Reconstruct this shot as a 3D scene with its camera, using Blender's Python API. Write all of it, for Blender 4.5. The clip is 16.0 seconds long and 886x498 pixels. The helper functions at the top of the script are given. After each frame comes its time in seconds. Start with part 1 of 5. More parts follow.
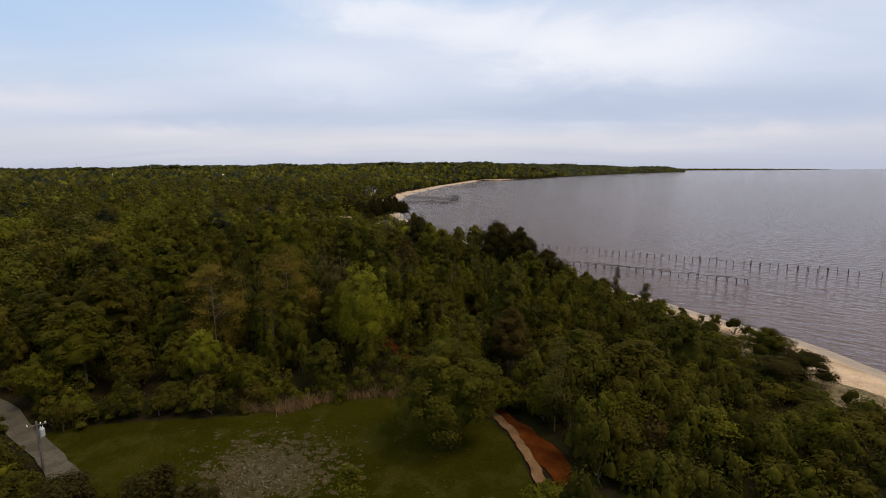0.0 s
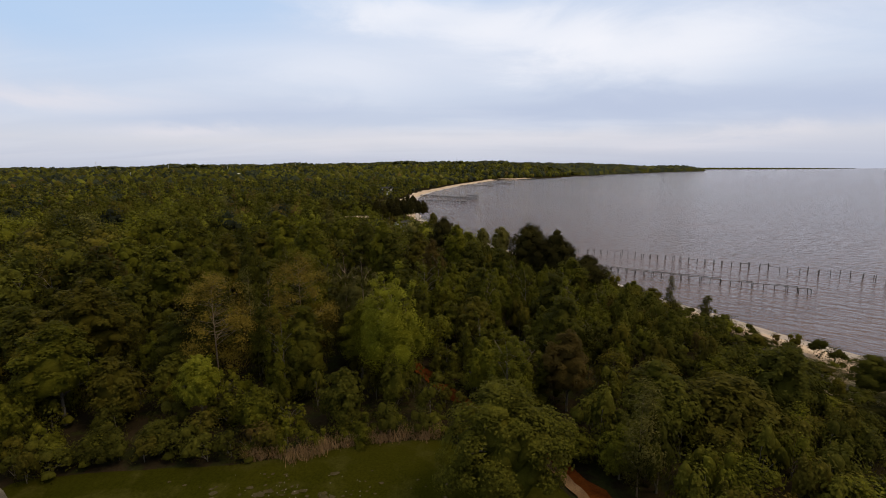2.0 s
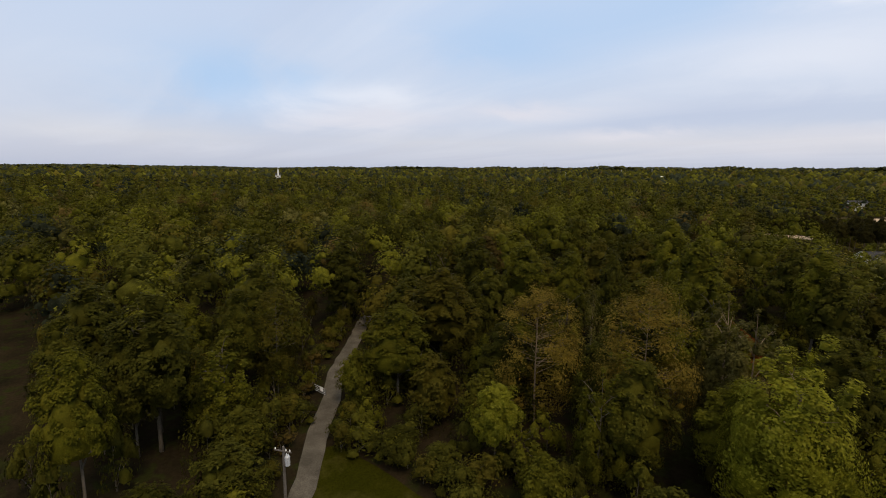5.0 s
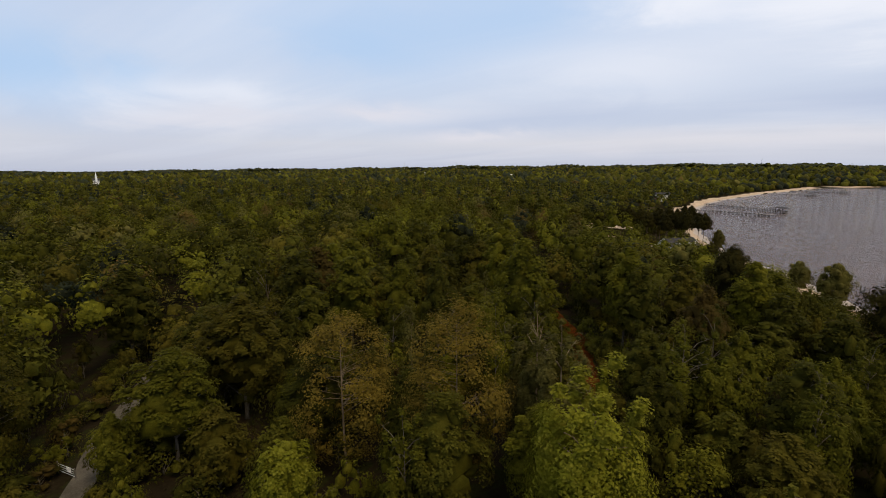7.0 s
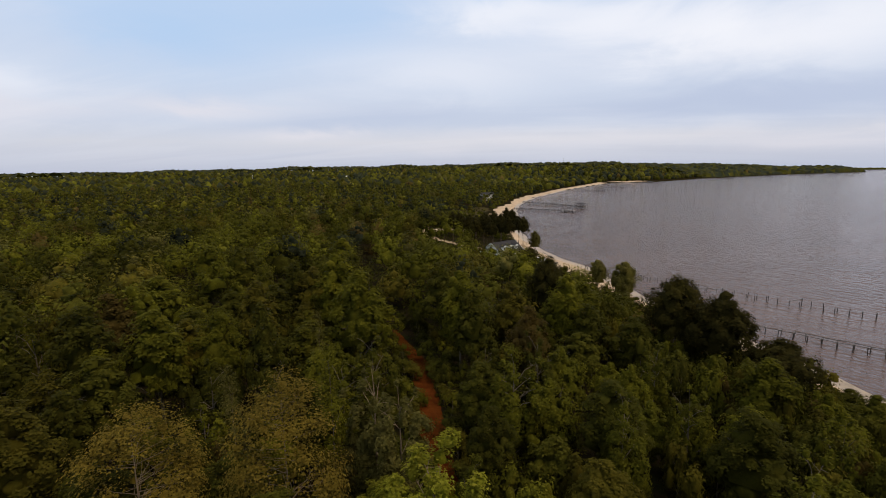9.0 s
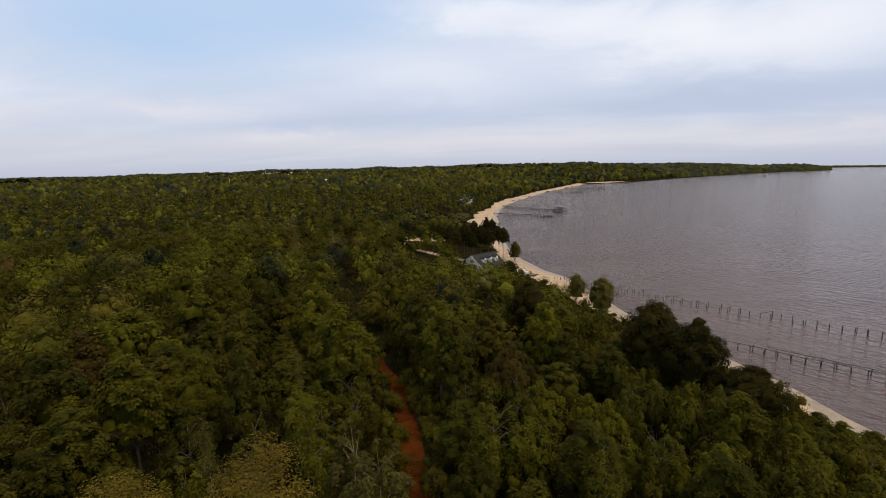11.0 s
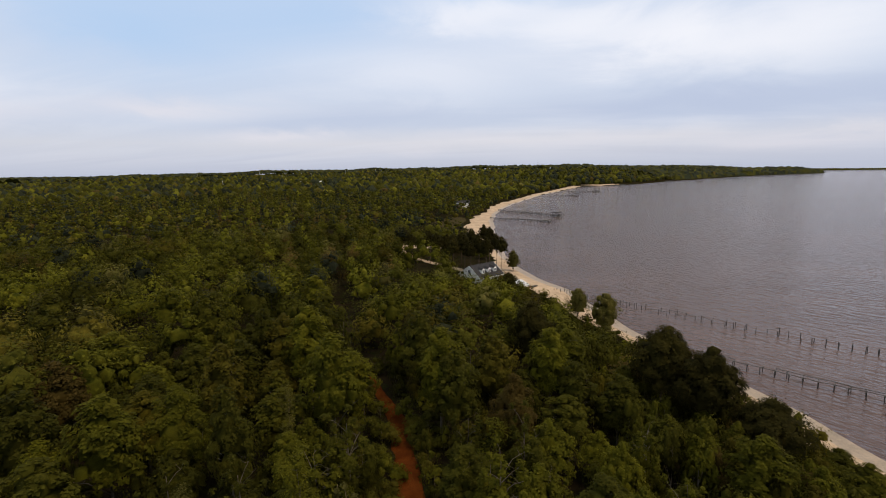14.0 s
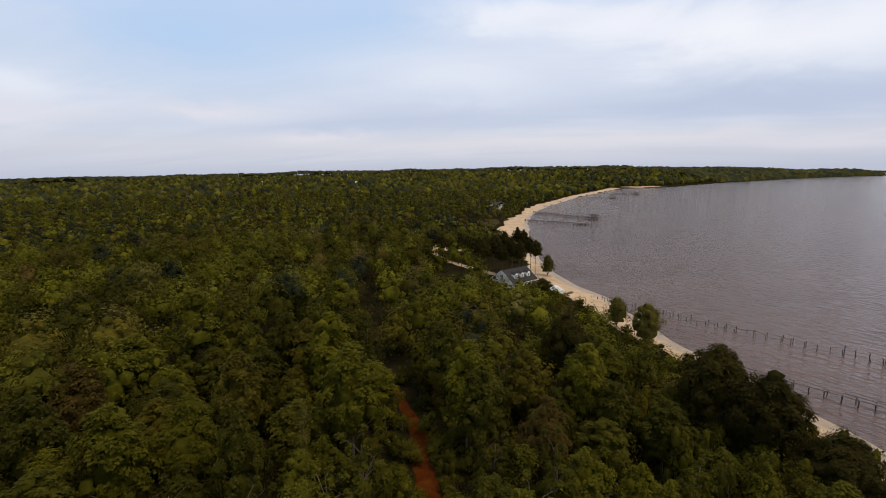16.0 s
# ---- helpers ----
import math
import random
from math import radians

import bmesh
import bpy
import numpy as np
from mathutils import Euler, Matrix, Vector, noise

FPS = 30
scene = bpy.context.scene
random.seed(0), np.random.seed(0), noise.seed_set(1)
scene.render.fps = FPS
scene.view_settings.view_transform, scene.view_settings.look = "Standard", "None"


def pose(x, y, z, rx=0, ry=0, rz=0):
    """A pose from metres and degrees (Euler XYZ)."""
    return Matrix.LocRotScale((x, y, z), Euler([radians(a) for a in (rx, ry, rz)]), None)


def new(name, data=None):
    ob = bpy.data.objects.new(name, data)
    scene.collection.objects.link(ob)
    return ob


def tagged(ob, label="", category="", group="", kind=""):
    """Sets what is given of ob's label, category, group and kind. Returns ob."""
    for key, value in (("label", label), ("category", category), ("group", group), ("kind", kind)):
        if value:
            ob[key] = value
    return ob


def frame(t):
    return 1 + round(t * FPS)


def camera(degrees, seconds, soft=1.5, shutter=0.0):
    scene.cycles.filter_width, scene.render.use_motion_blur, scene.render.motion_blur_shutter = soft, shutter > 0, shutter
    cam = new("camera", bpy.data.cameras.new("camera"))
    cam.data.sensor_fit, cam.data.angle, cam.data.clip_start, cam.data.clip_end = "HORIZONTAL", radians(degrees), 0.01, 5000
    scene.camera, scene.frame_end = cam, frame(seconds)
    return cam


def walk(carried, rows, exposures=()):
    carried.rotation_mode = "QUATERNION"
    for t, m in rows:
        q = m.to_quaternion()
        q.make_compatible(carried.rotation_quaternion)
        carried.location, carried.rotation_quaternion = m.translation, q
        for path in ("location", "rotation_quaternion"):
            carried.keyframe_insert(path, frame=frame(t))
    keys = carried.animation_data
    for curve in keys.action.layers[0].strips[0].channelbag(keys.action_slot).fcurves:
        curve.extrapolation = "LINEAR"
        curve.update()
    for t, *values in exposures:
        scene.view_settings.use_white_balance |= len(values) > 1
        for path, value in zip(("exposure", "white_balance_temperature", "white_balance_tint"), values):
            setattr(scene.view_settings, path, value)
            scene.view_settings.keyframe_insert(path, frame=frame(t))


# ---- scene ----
# ---- camera: a drone that flies forward over the clearing, turns inland and back, then climbs ----
cam = camera(86.3, 16.0, soft=1.0)
walk(cam, [
    (0.0, pose(0.04, 0.04, 40.11, 80.27, 0.57, -0.11)),
    (0.5, pose(-1.02, 3.27, 39.84, 80.30, 0.74, 0.23)),
    (1.0, pose(-2.06, 6.63, 39.62, 80.30, 0.80, 0.42)),
    (1.5, pose(-3.20, 10.27, 39.50, 80.29, 0.63, 0.87)),
    (2.0, pose(-4.22, 14.08, 39.41, 80.20, 0.58, 1.56)),
    (2.5, pose(-5.02, 17.82, 39.19, 80.30, 0.54, 3.68)),
    (3.0, pose(-5.31, 21.76, 38.98, 80.34, 0.62, 7.71)),
    (3.5, pose(-5.58, 25.57, 38.74, 80.49, 0.24, 14.00)),
    (4.0, pose(-5.44, 29.79, 38.43, 80.59, -0.32, 27.65)),
    (4.2, pose(-5.67, 31.21, 38.70, 80.20, -1.15, 35.31)),
    (4.6, pose(-5.63, 34.12, 38.57, 80.32, -1.02, 46.17)),
    (5.0, pose(-5.59, 37.03, 38.44, 80.43, -0.89, 49.65)),
    (5.5, pose(-5.53, 40.67, 38.27, 80.57, -0.73, 47.62)),
    (5.9, pose(-5.49, 43.58, 38.14, 80.68, -0.60, 43.90)),
    (6.3, pose(-5.44, 46.48, 38.00, 80.79, -0.47, 39.16)),
    (6.5, pose(-5.42, 47.46, 38.22, 80.76, -0.36, 37.60)),
    (7.0, pose(-5.29, 49.65, 39.22, 80.60, -0.04, 33.43)),
    (7.5, pose(-5.44, 51.41, 40.41, 80.61, 0.05, 30.33)),
    (8.0, pose(-5.43, 52.64, 41.91, 80.51, 0.06, 28.10)),
    (8.5, pose(-5.66, 53.55, 43.32, 80.48, 0.44, 20.54)),
    (9.0, pose(-5.69, 54.40, 44.72, 80.39, 0.75, 13.95)),
    (9.2, pose(-5.73, 54.60, 45.24, 80.40, 0.85, 12.92)),
    (11.3, pose(-5.24, 55.25, 51.48, 80.37, 1.09, 11.51)),
    (11.5, pose(-5.36, 55.24, 51.93, 80.42, 0.98, 11.43)),
    (12.0, pose(-5.39, 55.15, 52.97, 80.38, 0.92, 11.32)),
    (12.5, pose(-5.54, 55.63, 53.60, 80.41, 0.88, 11.01)),
    (13.0, pose(-5.95, 56.87, 53.97, 80.40, 0.95, 10.98)),
    (13.5, pose(-6.66, 58.56, 54.09, 80.40, 1.01, 10.92)),
    (14.0, pose(-7.50, 60.88, 54.13, 80.45, 0.98, 10.99)),
    (14.5, pose(-8.26, 62.83, 54.16, 80.45, 0.93, 10.89)),
    (15.0, pose(-8.52, 64.51, 54.19, 80.45, 0.96, 11.11)),
    (15.5, pose(-8.29, 65.94, 54.18, 80.49, 0.85, 12.98)),
    (16.0, pose(-7.77, 67.30, 53.96, 80.64, 0.81, 15.17)),
])

# ---- sky and light: thin overcast in the evening, no hard shadows ----
world = bpy.data.worlds.new("overcast_sky")
scene.world = world
world.use_nodes = True
SUN_ELEVATION, SUN_ROTATION = 58.0, 110.0


def node(tree, kind, **values):
    n = tree.nodes.new(kind)
    for key, value in values.items():
        if key in n.inputs:
            n.inputs[key].default_value = value
    return n


def ramp(tree, stops, fac):
    n = tree.nodes.new("ShaderNodeValToRGB")
    while len(n.color_ramp.elements) < len(stops):
        n.color_ramp.elements.new(0.5)
    for e, (p, c) in zip(n.color_ramp.elements, stops):
        e.position = p
        e.color = (*c, 1) if len(c) == 3 else c
    tree.links.new(fac, n.inputs[0])
    return n.outputs[0]


def mix(tree, fac, a, b, blend="MIX"):
    n = tree.nodes.new("ShaderNodeMix")
    n.data_type, n.blend_type = "RGBA", blend
    for slot, v in ((0, fac), (6, a), (7, b)):
        if isinstance(v, bpy.types.NodeSocket):
            tree.links.new(v, n.inputs[slot])
        elif slot == 0:
            n.inputs[0].default_value = v
        else:
            n.inputs[slot].default_value = (*v, 1)
    return n.outputs[2]


def math_node(tree, op, a, b=0.0, c=0.0):
    n = tree.nodes.new("ShaderNodeMath")
    n.operation = op
    for i, v in enumerate((a, b, c)):
        if isinstance(v, bpy.types.NodeSocket):
            tree.links.new(v, n.inputs[i])
        else:
            n.inputs[i].default_value = v
    return n.outputs[0]


WHITE_CLOUD, WARM_CLOUD, GREY_CLOUD, BLUE_GAP = (0.92, 0.89, 0.91), (0.80, 0.74, 0.76), (0.46, 0.51, 0.66), (0.36, 0.56, 0.82)
CLOUDS = [
    # bearing, height, half widths (degrees), amount, colour
    (-41, 14, 12, 4.0, 0.50, BLUE_GAP), (-73, 9, 9, 3.5, 0.65, BLUE_GAP), (-2, 20, 9, 2.0, 0.50, BLUE_GAP), (-25, 16, 10, 3.0, 0.35, BLUE_GAP),
    (18, 6.5, 18, 1.8, 0.60, GREY_CLOUD), (38, 5, 10, 2.5, 0.55, GREY_CLOUD), (-20, 6, 12, 1.4, 0.40, GREY_CLOUD), (36, 17, 8, 3.0, 0.35, GREY_CLOUD), (-62, 3.5, 12, 1.2, 0.30, GREY_CLOUD),
    (-6, 17.2, 9, 1.8, 0.70, WHITE_CLOUD), (4, 15, 8, 2.0, 0.70, WHITE_CLOUD), (14, 13, 10, 2.4, 0.80, WHITE_CLOUD), (26, 12, 11, 3.0, 0.70, WHITE_CLOUD), (-12, 11, 14, 3.0, 0.45, WHITE_CLOUD), (-60, 7.5, 9, 1.5, 0.50, WHITE_CLOUD),
    (0, 3, 25, 1.0, 0.45, WARM_CLOUD), (28, 2.8, 9, 0.9, 0.60, WARM_CLOUD), (-29, 4.2, 6, 0.7, 0.60, WARM_CLOUD), (-40, 6.8, 8, 0.9, 0.60, WARM_CLOUD), (-58, 5.6, 9, 1.0, 0.50, WARM_CLOUD),
]


def build_sky():
    t = world.node_tree
    t.nodes.clear()
    out = t.nodes.new("ShaderNodeOutputWorld")
    back = t.nodes.new("ShaderNodeBackground")
    coord = t.nodes.new("ShaderNodeTexCoord")
    sep = t.nodes.new("ShaderNodeSeparateXYZ")
    t.links.new(coord.outputs["Generated"], sep.inputs[0])
    x, y, z = sep.outputs
    up = math_node(t, "MAXIMUM", z, 0.0)
    sky = t.nodes.new("ShaderNodeTexSky")
    sky.sky_type = "NISHITA"
    sky.sun_disc = False
    sky.sun_elevation, sky.sun_rotation = radians(SUN_ELEVATION), radians(SUN_ROTATION)
    clear = mix(t, 1.0, sky.outputs[0], (0.085, 0.085, 0.085), "MULTIPLY")
    # the veil's colour by height above the horizon
    veil = ramp(t, [(0.0, (0.53, 0.55, 0.66)), (0.03, (0.60, 0.60, 0.69)), (0.055, (0.68, 0.66, 0.71)), (0.09, (0.61, 0.64, 0.75)), (0.17, (0.64, 0.69, 0.81)), (0.34, (0.60, 0.69, 0.86)), (0.6, (0.92, 0.96, 1.04)), (1.0, (1.6, 1.55, 1.45))], up)
    base = mix(t, 0.88, clear, veil)
    # cloud sheets lie on a plane overhead: streaks shorten towards the horizon
    lift = math_node(t, "ADD", up, 0.10)
    flat = t.nodes.new("ShaderNodeCombineXYZ")
    t.links.new(math_node(t, "DIVIDE", x, lift), flat.inputs[0])
    t.links.new(math_node(t, "DIVIDE", y, lift), flat.inputs[1])

    def layer(scale, turn, offset, size, detail, rough, stops, warp=0.4):
        m = t.nodes.new("ShaderNodeMapping")
        m.inputs["Scale"].default_value = scale
        m.inputs["Rotation"].default_value = (0, 0, radians(turn))
        m.inputs["Location"].default_value = offset
        t.links.new(flat.outputs[0], m.inputs[0])
        n = node(t, "ShaderNodeTexNoise", Scale=size, Detail=detail, Roughness=rough, Distortion=warp)
        t.links.new(m.outputs[0], n.inputs["Vector"])
        return ramp(t, stops, n.outputs["Fac"])
    grey = layer((0.45, 1.1, 1), 12, (3.1, 0.4, 0), 0.55, 4, 0.5, [(0.42, (0, 0, 0)), (0.66, (1, 1, 1))])
    white = layer((0.34, 1.2, 1), 8, (1.7, 2.9, 0), 0.62, 7, 0.55, [(0.47, (0, 0, 0)), (0.70, (1, 1, 1))], 0.6)
    c = mix(t, math_node(t, "MULTIPLY", grey, 0.35), base, (0.52, 0.57, 0.70))
    c = mix(t, math_node(t, "MULTIPLY", white, 0.40), c, (0.80, 0.79, 0.83))
    # broad cloud masses by bearing and height, with ragged outlines
    bearing = math_node(t, "ARCTAN2", x, y)
    rag = node(t, "ShaderNodeTexNoise", Scale=3.2, Detail=6.0, Roughness=0.6, Distortion=0.5)
    wide = t.nodes.new("ShaderNodeMapping")
    wide.inputs["Scale"].default_value = (1, 1, 3.2)
    t.links.new(coord.outputs["Generated"], wide.inputs[0])
    t.links.new(wide.outputs[0], rag.inputs["Vector"])
    push = math_node(t, "SUBTRACT", rag.outputs["Fac"], 0.5)
    for az, el, waz, wel, amount, colour in CLOUDS:
        u = math_node(t, "DIVIDE", math_node(t, "SUBTRACT", math_node(t, "MULTIPLY_ADD", push, 0.4, bearing), radians(az)), radians(waz))
        v = math_node(t, "DIVIDE", math_node(t, "SUBTRACT", math_node(t, "MULTIPLY_ADD", push, 0.09, z), math.sin(radians(el))), math.sin(radians(wel)))
        r2 = math_node(t, "ADD", math_node(t, "MULTIPLY", u, u), math_node(t, "MULTIPLY", v, v))
        soft = math_node(t, "POWER", 2.718, math_node(t, "MULTIPLY", r2, -1.0))
        c = mix(t, math_node(t, "MULTIPLY", soft, amount), c, colour)
    # haze takes the clouds away low down
    low = ramp(t, [(0.0, (1, 1, 1)), (0.03, (0.4, 0.4, 0.4)), (0.08, (0, 0, 0))], up)
    c = mix(t, low, c, base)
    c = mix(t, 1.0, c, (0.965, 1.0, 1.03), "MULTIPLY")
    t.links.new(c, back.inputs[0])
    back.inputs[1].default_value = 1.06
    t.links.new(back.outputs[0], out.inputs[0])


build_sky()
sun = new("sun", bpy.data.lights.new("sun", "SUN"))
sun.data.energy, sun.data.angle, sun.data.color = 2.3, radians(20), (1.0, 0.78, 0.52)
sun.matrix_world = pose(0, 0, 200, 90 - SUN_ELEVATION, 0, -SUN_ROTATION + 180)

# ---- materials ----


def material(name, rough=0.8, spec=0.2):
    m = bpy.data.materials.new(name)
    m.use_nodes = True
    t = m.node_tree
    b = t.nodes["Principled BSDF"]
    b.inputs["Roughness"].default_value = rough
    b.inputs["Specular IOR Level"].default_value = spec
    return m, t, b


def noise_fac(t, scale, detail=4, rough=0.6, stretch=None, space="Object"):
    c = t.nodes.new("ShaderNodeTexCoord")
    n = node(t, "ShaderNodeTexNoise", Scale=scale, Detail=detail, Roughness=rough)
    if stretch:
        m = t.nodes.new("ShaderNodeMapping")
        m.inputs["Scale"].default_value = stretch
        t.links.new(c.outputs[space], m.inputs[0])
        t.links.new(m.outputs[0], n.inputs["Vector"])
    else:
        t.links.new(c.outputs[space], n.inputs["Vector"])
    return n.outputs["Fac"]


def bump(t, b, fac, strength, distance):
    n = node(t, "ShaderNodeBump", Strength=strength, Distance=distance)
    t.links.new(fac, n.inputs["Height"])
    t.links.new(n.outputs[0], b.inputs["Normal"])
    return n


def surface(name, dark, light, scale, rough=0.85, spec=0.2, fine=8.0, depth=0.02, stretch=None, third=None):
    """A two-scale weathered surface: broad stains and fine grain, with relief."""
    m, t, b = material(name, rough, spec)
    broad = noise_fac(t, scale, 3, 0.55, stretch)
    grain = noise_fac(t, scale * fine, 5, 0.65, stretch)
    c = ramp(t, [(0.32, dark), (0.68, light)], broad)
    if third:
        c = mix(t, ramp(t, [(0.50, (0, 0, 0)), (0.62, (1, 1, 1))], noise_fac(t, scale * 2.7, 4, 0.6)), c, third)
    shade = ramp(t, [(0.25, (0.6, 0.6, 0.6)), (0.75, (1.3, 1.3, 1.3))], grain)
    c = mix(t, 1.0, c, shade, "MULTIPLY")
    t.links.new(c, b.inputs["Base Color"])
    bump(t, b, grain, 0.6, depth)
    return m


def foliage(name, dark, light, tip, through_light=0.14, spread=0.35, tone_by=0.80, speckle=0.55):
    """Leaves: colour drifts within a crown, from leaf to leaf and from tree to tree."""
    m, t, b = material(name, 0.8, 0.02)
    drift = noise_fac(t, 0.55, 2, 0.5)
    c = ramp(t, [(0.33, [0.80 * q for q in dark]), (0.66, light)], drift)
    geo = t.nodes.new("ShaderNodeNewGeometry")
    leaf = geo.outputs["Random Per Island"]
    c = mix(t, ramp(t, [(0.55, (0, 0, 0)), (1.0, (speckle, speckle, speckle))], leaf), c, [1.1 * q for q in tip])
    if tone_by != 1.0:
        c = mix(t, 1.0, c, (tone_by, tone_by, tone_by), "MULTIPLY")
    info = t.nodes.new("ShaderNodeObjectInfo")
    tone = ramp(t, [(0.0, (1 - spread, 1 - spread, 1 - spread)), (0.5, (1, 1, 1)), (1.0, (1 + spread, 1 + spread * 0.9, 1 + spread * 0.3))], info.outputs["Random"])
    c = mix(t, 1.0, c, tone, "MULTIPLY")
    c = mix(t, 1.0, c, (1.03, 0.80, 0.95), "MULTIPLY")
    fine = noise_fac(t, 5.5, 3, 0.7)
    c = mix(t, 1.0, c, ramp(t, [(0.30, (0.80, 0.80, 0.80)), (0.50, (1, 1, 1)), (0.70, (1.22, 1.22, 1.22))], fine), "MULTIPLY")
    t.links.new(c, b.inputs["Base Color"])
    bump(t, b, fine, 0.6, 0.08)
    glow = t.nodes.new("ShaderNodeBsdfTranslucent")
    t.links.new(mix(t, 1.0, c, (1.15, 1.2, 0.6), "MULTIPLY"), glow.inputs[0])
    both = t.nodes.new("ShaderNodeMixShader")
    both.inputs[0].default_value = through_light
    t.links.new(b.outputs[0], both.inputs[1])
    t.links.new(glow.outputs[0], both.inputs[2])
    t.links.new(both.outputs[0], t.nodes["Material Output"].inputs[0])
    return m


M_LEAF = {
    "oak": foliage("leaf_oak", (0.028, 0.036, 0.004), (0.046, 0.057, 0.006), (0.068, 0.080, 0.010)),
    "fresh": foliage("leaf_fresh", (0.046, 0.060, 0.005), (0.076, 0.094, 0.007), (0.112, 0.130, 0.013), 0.22, 0.25),
    "bright": foliage("leaf_bright", (0.100, 0.130, 0.008), (0.150, 0.190, 0.013), (0.225, 0.265, 0.028), 0.30, 0.12),
    "olive": foliage("leaf_olive", (0.042, 0.048, 0.005), (0.064, 0.069, 0.007), (0.088, 0.090, 0.012), 0.20, 0.25),
    "cypress": foliage("leaf_cypress", (0.100, 0.094, 0.012), (0.150, 0.138, 0.018), (0.200, 0.176, 0.028), 0.30, 0.10),
    "grey": foliage("leaf_grey", (0.052, 0.061, 0.012), (0.078, 0.090, 0.018), (0.125, 0.135, 0.034), 0.28, 0.2),
    "brown": foliage("leaf_brown", (0.046, 0.042, 0.008), (0.064, 0.057, 0.011), (0.082, 0.070, 0.016), 0.22, 0.2),
    "pine": foliage("needle_pine", (0.017, 0.020, 0.004), (0.028, 0.031, 0.006), (0.043, 0.045, 0.009), 0.15, 0.2),
}
# the far canopy: the same leaves, tree by tree a little lighter or darker; pine is tinted bluer for haze
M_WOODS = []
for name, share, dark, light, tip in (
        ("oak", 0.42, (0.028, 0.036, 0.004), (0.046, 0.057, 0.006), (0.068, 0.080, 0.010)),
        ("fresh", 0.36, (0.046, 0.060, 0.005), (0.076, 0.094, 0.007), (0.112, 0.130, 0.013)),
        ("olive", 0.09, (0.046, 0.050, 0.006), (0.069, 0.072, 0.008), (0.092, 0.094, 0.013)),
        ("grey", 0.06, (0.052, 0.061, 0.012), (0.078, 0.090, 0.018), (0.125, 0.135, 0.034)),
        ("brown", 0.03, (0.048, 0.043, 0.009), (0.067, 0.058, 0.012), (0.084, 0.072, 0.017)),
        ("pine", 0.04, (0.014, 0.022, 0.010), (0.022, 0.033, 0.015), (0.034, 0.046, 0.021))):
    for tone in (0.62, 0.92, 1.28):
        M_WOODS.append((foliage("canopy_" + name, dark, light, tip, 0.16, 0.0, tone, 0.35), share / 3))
M_BARK = surface("bark", (0.065, 0.053, 0.038), (0.125, 0.105, 0.078), 1.2, 0.9, 0.1, 9, 0.03, (1, 1, 0.25))
M_PALE_BARK = surface("pale_bark", (0.115, 0.082, 0.050), (0.20, 0.148, 0.095), 1.2, 0.85, 0.1, 9, 0.02, (1, 1, 0.3))
M_PINE_BARK = surface("pine_bark", (0.065, 0.045, 0.032), (0.12, 0.085, 0.060), 1.4, 0.9, 0.1, 9, 0.03, (1, 1, 0.3))
# litter colour taken near black to hold the shade between the trees
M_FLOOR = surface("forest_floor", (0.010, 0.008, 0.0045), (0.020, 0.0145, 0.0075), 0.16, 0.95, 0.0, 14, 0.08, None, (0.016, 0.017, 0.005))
M_LAWN = surface("mown_grass", (0.014, 0.0145, 0.0012), (0.022, 0.0205, 0.002), 0.09, 0.9, 0.0, 40, 0.04, None, (0.026, 0.024, 0.004))
M_SAND = surface("beach_sand", (0.29, 0.205, 0.130), (0.44, 0.325, 0.215), 0.14, 0.95, 0.15, 16, 0.04)
M_WET = surface("wet_sand", (0.20, 0.15, 0.095), (0.28, 0.21, 0.14), 0.3, 0.5, 0.4, 12, 0.02)
M_ROAD = surface("dirt_road", (0.052, 0.045, 0.034), (0.092, 0.080, 0.062), 0.35, 0.95, 0.0, 18, 0.03)
M_RED = surface("red_clay", (0.040, 0.010, 0.0025), (0.085, 0.024, 0.005), 0.4, 0.95, 0.0, 12, 0.04)
M_CLAYSAND = surface("pale_clay", (0.085, 0.045, 0.019), (0.15, 0.088, 0.042), 0.5, 0.95, 0.1, 12, 0.04)
M_BARE = surface("bare_stony_soil", (0.030, 0.024, 0.010), (0.056, 0.044, 0.024), 0.7, 0.95, 0.0, 12, 0.05, None, (0.040, 0.031, 0.012))
M_DUNE = surface("dune_soil", (0.10, 0.078, 0.042), (0.20, 0.155, 0.092), 0.35, 0.95, 0.1, 12, 0.05, None, (0.052, 0.050, 0.014))
M_STONE = surface("limestone", (0.095, 0.082, 0.062), (0.17, 0.15, 0.12), 2.0, 0.9, 0.1)
M_REED = surface("dry_reed", (0.13, 0.075, 0.032), (0.23, 0.145, 0.066), 1.5, 0.8, 0.1)
M_WOOD = surface("weathered_timber", (0.075, 0.065, 0.056), (0.135, 0.12, 0.105), 1.6, 0.85, 0.15, 9, 0.01)
M_DARKWOOD = surface("wet_timber", (0.035, 0.030, 0.026), (0.07, 0.060, 0.052), 1.6, 0.6, 0.3, 9, 0.01)
M_DECK = surface("pale_decking", (0.42, 0.42, 0.42), (0.58, 0.58, 0.57), 0.8, 0.7, 0.2, 9, 0.01)
M_SIDING = surface("painted_siding", (0.56, 0.53, 0.49), (0.68, 0.65, 0.60), 0.5, 0.6, 0.3, 8, 0.005)
M_WHITE = surface("white_paint", (0.74, 0.73, 0.70), (0.82, 0.81, 0.79), 0.8, 0.5, 0.3, 8, 0.004)
M_SHINGLE = surface("roof_shingle", (0.020, 0.018, 0.019), (0.036, 0.033, 0.034), 0.7, 0.85, 0.2, 14, 0.01)
M_METAL = surface("galvanised_steel", (0.30, 0.31, 0.32), (0.45, 0.46, 0.47), 2.0, 0.4, 0.5, 8, 0.003)
